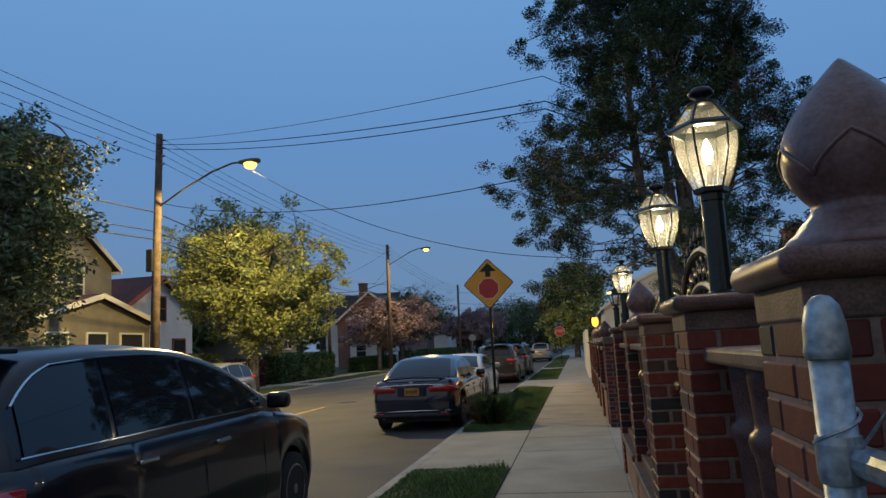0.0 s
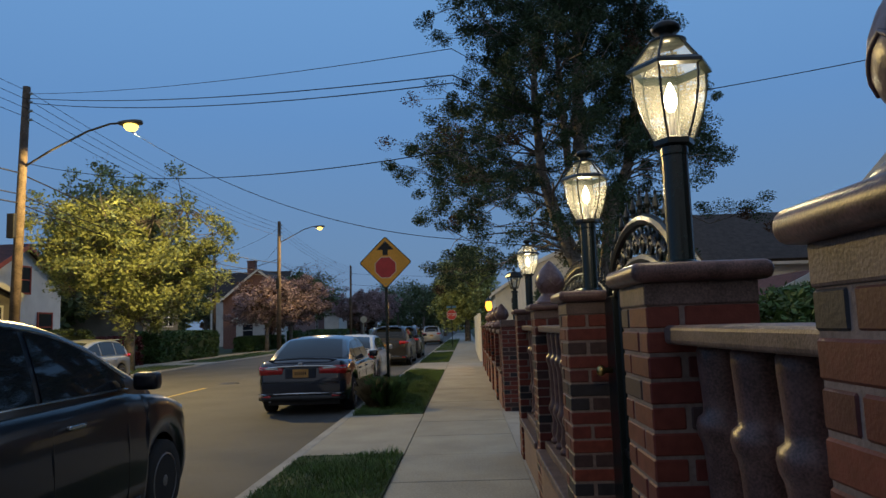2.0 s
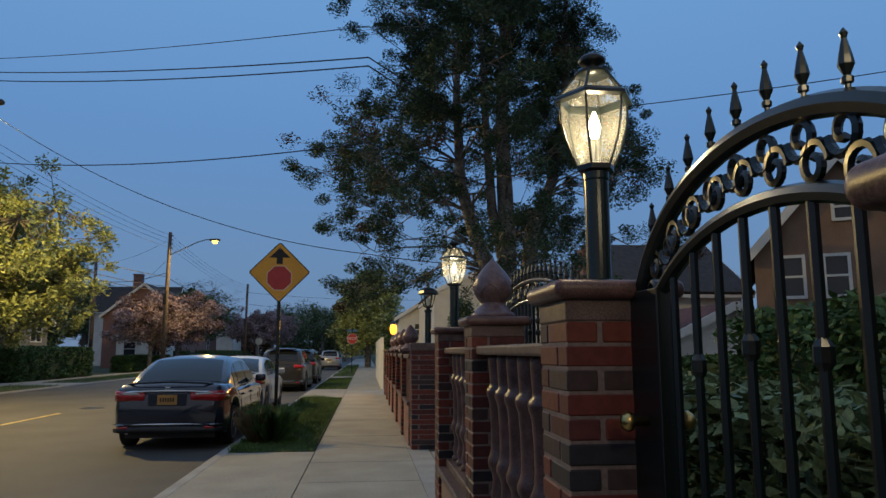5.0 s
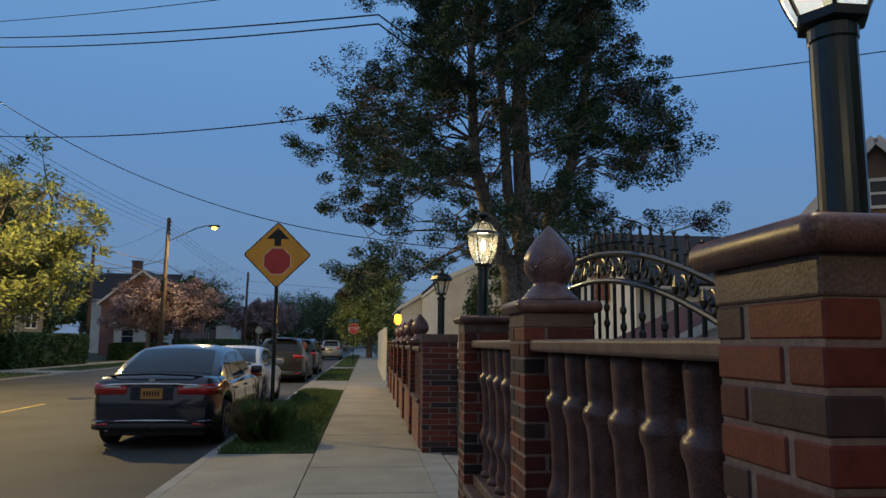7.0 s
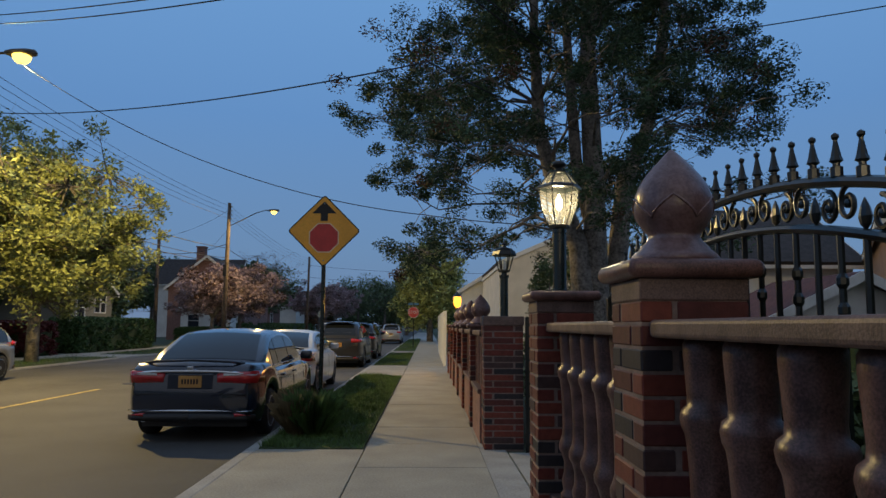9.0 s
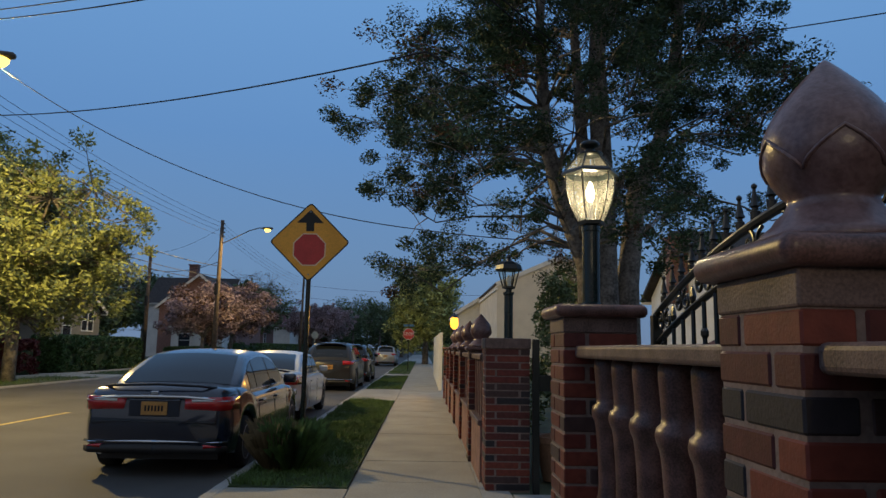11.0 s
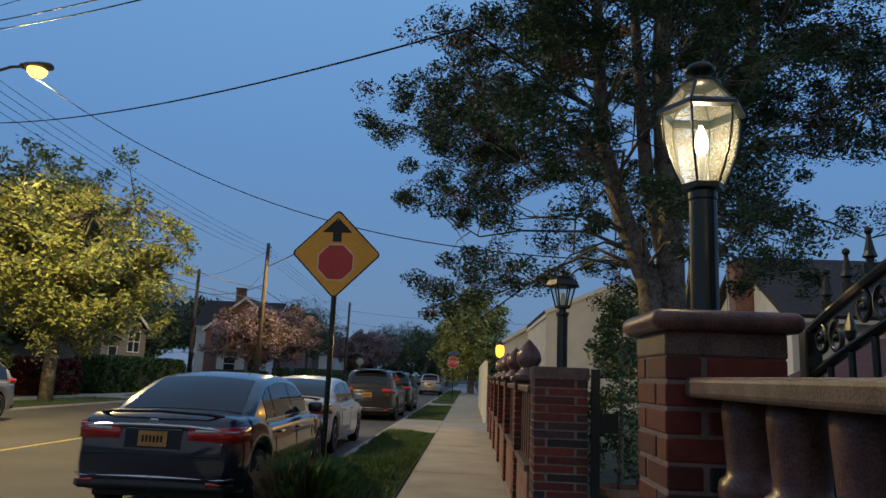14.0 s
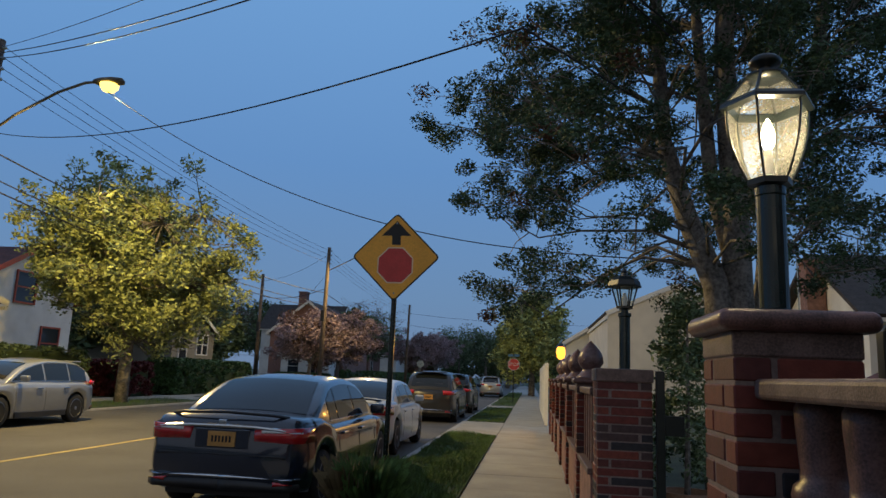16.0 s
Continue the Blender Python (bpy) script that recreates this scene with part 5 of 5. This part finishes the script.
# ornamental grass clump at the foot of the sign
tg = thing("grass_clump", (-1.50, 11.15, 0.01), "shaggy dark green ornamental grass clump at the sign post", "plant")
gr = np.random.default_rng(5)
for nm, k, mm, off in (("blade", 3600, M_HEDGE, 0.0), ("dry_blade", 700, M_DRY, -0.22)):
    a, q = gr.uniform(0, 6.283, k), gr.random(k) ** 0.6
    base = np.stack([off + 0.12 * np.cos(a) * q, 0.2 * np.sin(a) * q, np.zeros(k)], 1)
    h = gr.uniform(0.3, 0.66, k)
    out = gr.uniform(0.08, 0.30, k) * q
    mid = base + np.stack([np.cos(a) * out * 0.5, np.sin(a) * out * 0.5, h * 0.75], 1)
    tip = base + np.stack([np.cos(a) * out * 1.2, np.sin(a) * out * 1.2, h * gr.uniform(0.7, 1.0, k)], 1)
    sd = np.stack([-np.sin(a), np.cos(a), np.zeros(k)], 1) * 0.006
    v = np.stack([base - sd, base + sd, mid + sd, tip, mid - sd], 1).reshape(-1, 3)
    me = bpy.data.meshes.new(nm)
    me.from_pydata(v.tolist(), [], np.arange(k * 5).reshape(-1, 5).tolist())
    me.materials.append(mm)
    o = new(nm, me)
    o.parent = tg
# potted conifer inside the driveway
pt = thing("potted_plant", (1.62, 10.75, 0), "feathery green conifer in a pale clay pot", "plant")
part("pot", lathe(B(), [(0.17, 0), (0.21, 0.2), (0.25, 0.42), (0.275, 0.43), (0.275, 0.50), (0.24, 0.50), (0.23, 0.44)], 28), M_TERRA, pt, smooth=False)
pr = np.random.default_rng(8)
part("stem", tube(B(), [(0, 0, 0.4), (0.02, 0, 1.4), (0.03, 0, 2.25)], [0.03, 0.02, 0.006], 8), M_BARK, pt)
cc = []
for i in range(90):
    z = pr.uniform(0.6, 2.3)
    R = 0.36 * (1 - (z - 0.6) / 2.3)
    a = pr.uniform(0, 6.283)
    cc.append((R * math.cos(a), R * math.sin(a), z))
leaves("foliage", cc, np.full(90, 0.13), 60, 0.028, M_DARKLEAF, pt, pr, 1.0)
branchy("young_tree", (4.6, 22, 0), "young thin tree with sparse leaves in the yard", 81, simple_stems(4.4, 0.07, 1.0, 6, 81), dome(1.3, 1.5, 3.0), [(M_DARKLEAF, 1)], n_clump=60, per=40, leaf=0.09, clump=0.4)


# ---- houses ----
def house(name, at, turn, w, d, eave, ridge, wall_m, roof_m, label, windows=(), trim=M_WHITE, chimney=None, over=0.35):
    """A gabled house: gable end faces -y in its own space; windows are (x, z, w, h) on the front and ('r'/'l', y, z, w, h) on the sides."""
    th = thing(name, at, label, "house", turn=turn)
    hw = w / 2
    bm = poly(B(), [(-hw, -0.1), (hw, -0.1), (hw, eave), (0, ridge), (-hw, eave)], d)
    part("wall", bm, wall_m, th)
    sl = math.hypot(hw, ridge - eave)
    ang = math.degrees(math.atan2(ridge - eave, hw))
    for s in (1, -1):
        bm = box(B(), 0, sl + over, -over, d + over, 0.01, 0.13, m=Matrix.Diagonal((s, 1, 1, 1)) @ pose(0, 0, ridge + 0.02, 0, ang))
        part("roof", bm, roof_m, th)
        bm = box(B(), 0, sl + over, -over - 0.04, -over - 0.002, -0.09, 0.13, m=Matrix.Diagonal((s, 1, 1, 1)) @ pose(0, 0, ridge + 0.02, 0, ang))
        part("barge_board", bm, trim, th)
        part("gutter", box(B(), s * (hw + over * 0.8) - 0.06, s * (hw + over * 0.8) + 0.06, -over, d + over, eave - 0.28, eave - 0.16), trim, th)
    for q in windows:
        if q[0] in ("r", "l"):
            s = 1 if q[0] == "r" else -1
            m = pose(s * hw, q[1], q[2], 0, 0, 90 * s)
            ww, wh = q[3], q[4]
        else:
            m = pose(q[0], 0, q[1])
            ww, wh = q[2], q[3]
        win = part("window", box(B(), -ww / 2, ww / 2, -0.03, 0.03, -wh / 2, wh / 2, m=m), M_WINDOW, th)
        fr = 0.08
        for bx in ((-ww / 2 - fr, ww / 2 + fr, wh / 2, wh / 2 + fr), (-ww / 2 - fr, ww / 2 + fr, -wh / 2 - fr, -wh / 2), (-ww / 2 - fr, -ww / 2, -wh / 2, wh / 2), (ww / 2, ww / 2 + fr, -wh / 2, wh / 2), (-ww / 2, ww / 2, -0.03, 0.03)):
            part("frame", box(B(), bx[0], bx[1], -0.07, 0.02, bx[2], bx[3], m=m), trim, win)
    if chimney:
        cx, cyy, cw, ch = chimney
        part("chimney", box(B(), cx - cw / 2, cx + cw / 2, cyy - cw / 2, cyy + cw / 2, eave - 0.5, ch, 0.02), M_HBRICK, th)
        part("chimney_cap", box(B(), cx - cw / 2 - 0.06, cx + cw / 2 + 0.06, cyy - cw / 2 - 0.06, cyy + cw / 2 + 0.06, ch, ch + 0.12), M_HBRICK, th)
    return th


# far side of the road
h1 = house("clapboard_house", (-22.2, 24.7, 0), 90, 7.0, 9.0, 6.4, 8.6, M_SIDING, M_ROOF, "beige clapboard house with white trimmed gable windows",
           [(-1.0, 5.4, 0.75, 1.5), (0.0, 5.4, 0.75, 1.5), (1.0, 5.4, 0.75, 1.5)])
house("porch_house", (-19.6, 23.6, 0), 90, 7.6, 2.8, 3.5, 4.5, M_SIDING, M_ROOFRED, "enclosed beige porch with a low red-brown roof", [(-2.4, 2.2, 1.2, 1.5), (0, 2.2, 1.2, 1.5), (2.4, 2.2, 1.6, 1.5)])
house("white_house", (-22.4, 32.6, 0), 90, 7.0, 9.0, 4.4, 6.3, M_SIDINGW, M_ROOFRED, "white house with a red trimmed gable roof", [(0, 4.6, 1.2, 1.3), (-2, 2.2, 1.2, 1.4), (2, 2.2, 1.2, 1.4)], M_REDTRIM)
house("low_house", (-22.5, 49.5, 0), 90, 6.0, 8.0, 3.6, 5.0, M_SIDING, M_ROOF, "low house with a white framed triple window", [(0.7, 2.9, 0.7, 1.3), (1.55, 2.9, 0.7, 1.3), (-1.6, 2.5, 1.0, 1.4)])
house("brick_house", (-21.4, 70.5, 0), 0, 7.4, 10, 5.0, 8.0, M_HBRICK, M_ROOF, "red brick house with steep gable, chimney and white porch", [(0.6, 4.9, 1.0, 1.3), (2.4, 4.9, 0.8, 1.2), (-1.5, 2.0, 1.2, 1.4), ("r", 3, 4.9, 1.0, 1.2), ("r", 6, 4.9, 1.0, 1.2)], chimney=(-1.0, 1.2, 0.8, 9.0))
house("porch_house", (-20.6, 67.9, 0), 0, 4.6, 2.6, 2.9, 3.9, M_SIDINGW, M_ROOF, "white front porch of the brick house", [(-1.1, 1.8, 1.0, 1.1), (1.1, 1.8, 1.0, 1.1)])
house("white_gable_house", (-22.5, 88, 0), 90, 7.0, 9, 6.2, 9.2, M_SIDINGW, M_ROOF, "white gabled house far along the street", [(0, 6.6, 1.2, 1.3), (-2, 4.0, 1.1, 1.3), (2, 4.0, 1.1, 1.3)])
house("far_house", (-22, 104, 0), 90, 7.5, 9, 5.5, 8.0, M_HBRICK, M_ROOF, "brick house far along the street", [(0, 5.4, 1.2, 1.3), (-2, 2.4, 1.1, 1.3)])
house("far_house", (-21.5, 122, 0), 90, 8, 9, 4.5, 6.6, M_SIDINGW, M_ROOFRED, "pale house with a red roof far along the street", [(0, 3.6, 1.2, 1.3)])
# near side, behind the fence
house("stucco_building", (7.3, 40, 0), 0, 6.8, 12, 4.9, 6.4, M_CREAM, M_ROOF, "plain cream stucco building with blank gable wall", [], over=0.05)
house("white_gable_house", (4.8, 52, 0), 0, 4.8, 8, 4.0, 5.5, M_SIDINGW, M_ROOF, "white gabled house with a small window", [(-0.6, 3.1, 1.2, 0.8)])
house("brown_house", (12.3, 16.0, 0), -30, 4.3, 9, 4.05, 6.5, M_BROWNWALL, M_ROOF, "brown stucco gabled house with white windows", [(-1.25, 3.4, 0.5, 1.0), (-0.2, 3.4, 0.5, 1.0), (0.15, 5.2, 0.6, 0.6)], over=0.25)
house("shingled_house", (14.4, 28.5, 0), 90, 7.0, 4.8, 3.75, 5.9, M_SIDINGW, M_ROOF, "white house with a broad dark shingle roof", [("r", 3, 2.2, 1, 1.1)], chimney=(-0.5, 5.13, 0.6, 5.6))
# unseen house, added to darken the reflections in the cars and the balusters
house("unseen_blocker_house", (12.6, -10.5, 0), 0, 8.0, 13, 5.6, 8.0, M_HBRICK, M_ROOF, "plain red brick house added out of view to block sky light", [("l", 3, 2.0, 1.2, 1.4), ("l", 8, 2.0, 1.2, 1.4), ("l", 3, 4.6, 1.2, 1.3), ("l", 8, 4.6, 1.2, 1.3)])
house("garage", (9.9, 17.5, 0), 0, 4.4, 3.5, 1.6, 2.65, M_SIDINGW, M_ROOFRED, "low white garage with a red-brown roof", [])
# thin radio mast behind the yard
ms = thing("radio_mast", (7.4, 24, 0), "thin grey radio mast behind the houses", "antenna")
part("mast", tube(B(), [(0, 0, 0), (0, 0, 5.8)], 0.018, 6), M_GALV, ms)
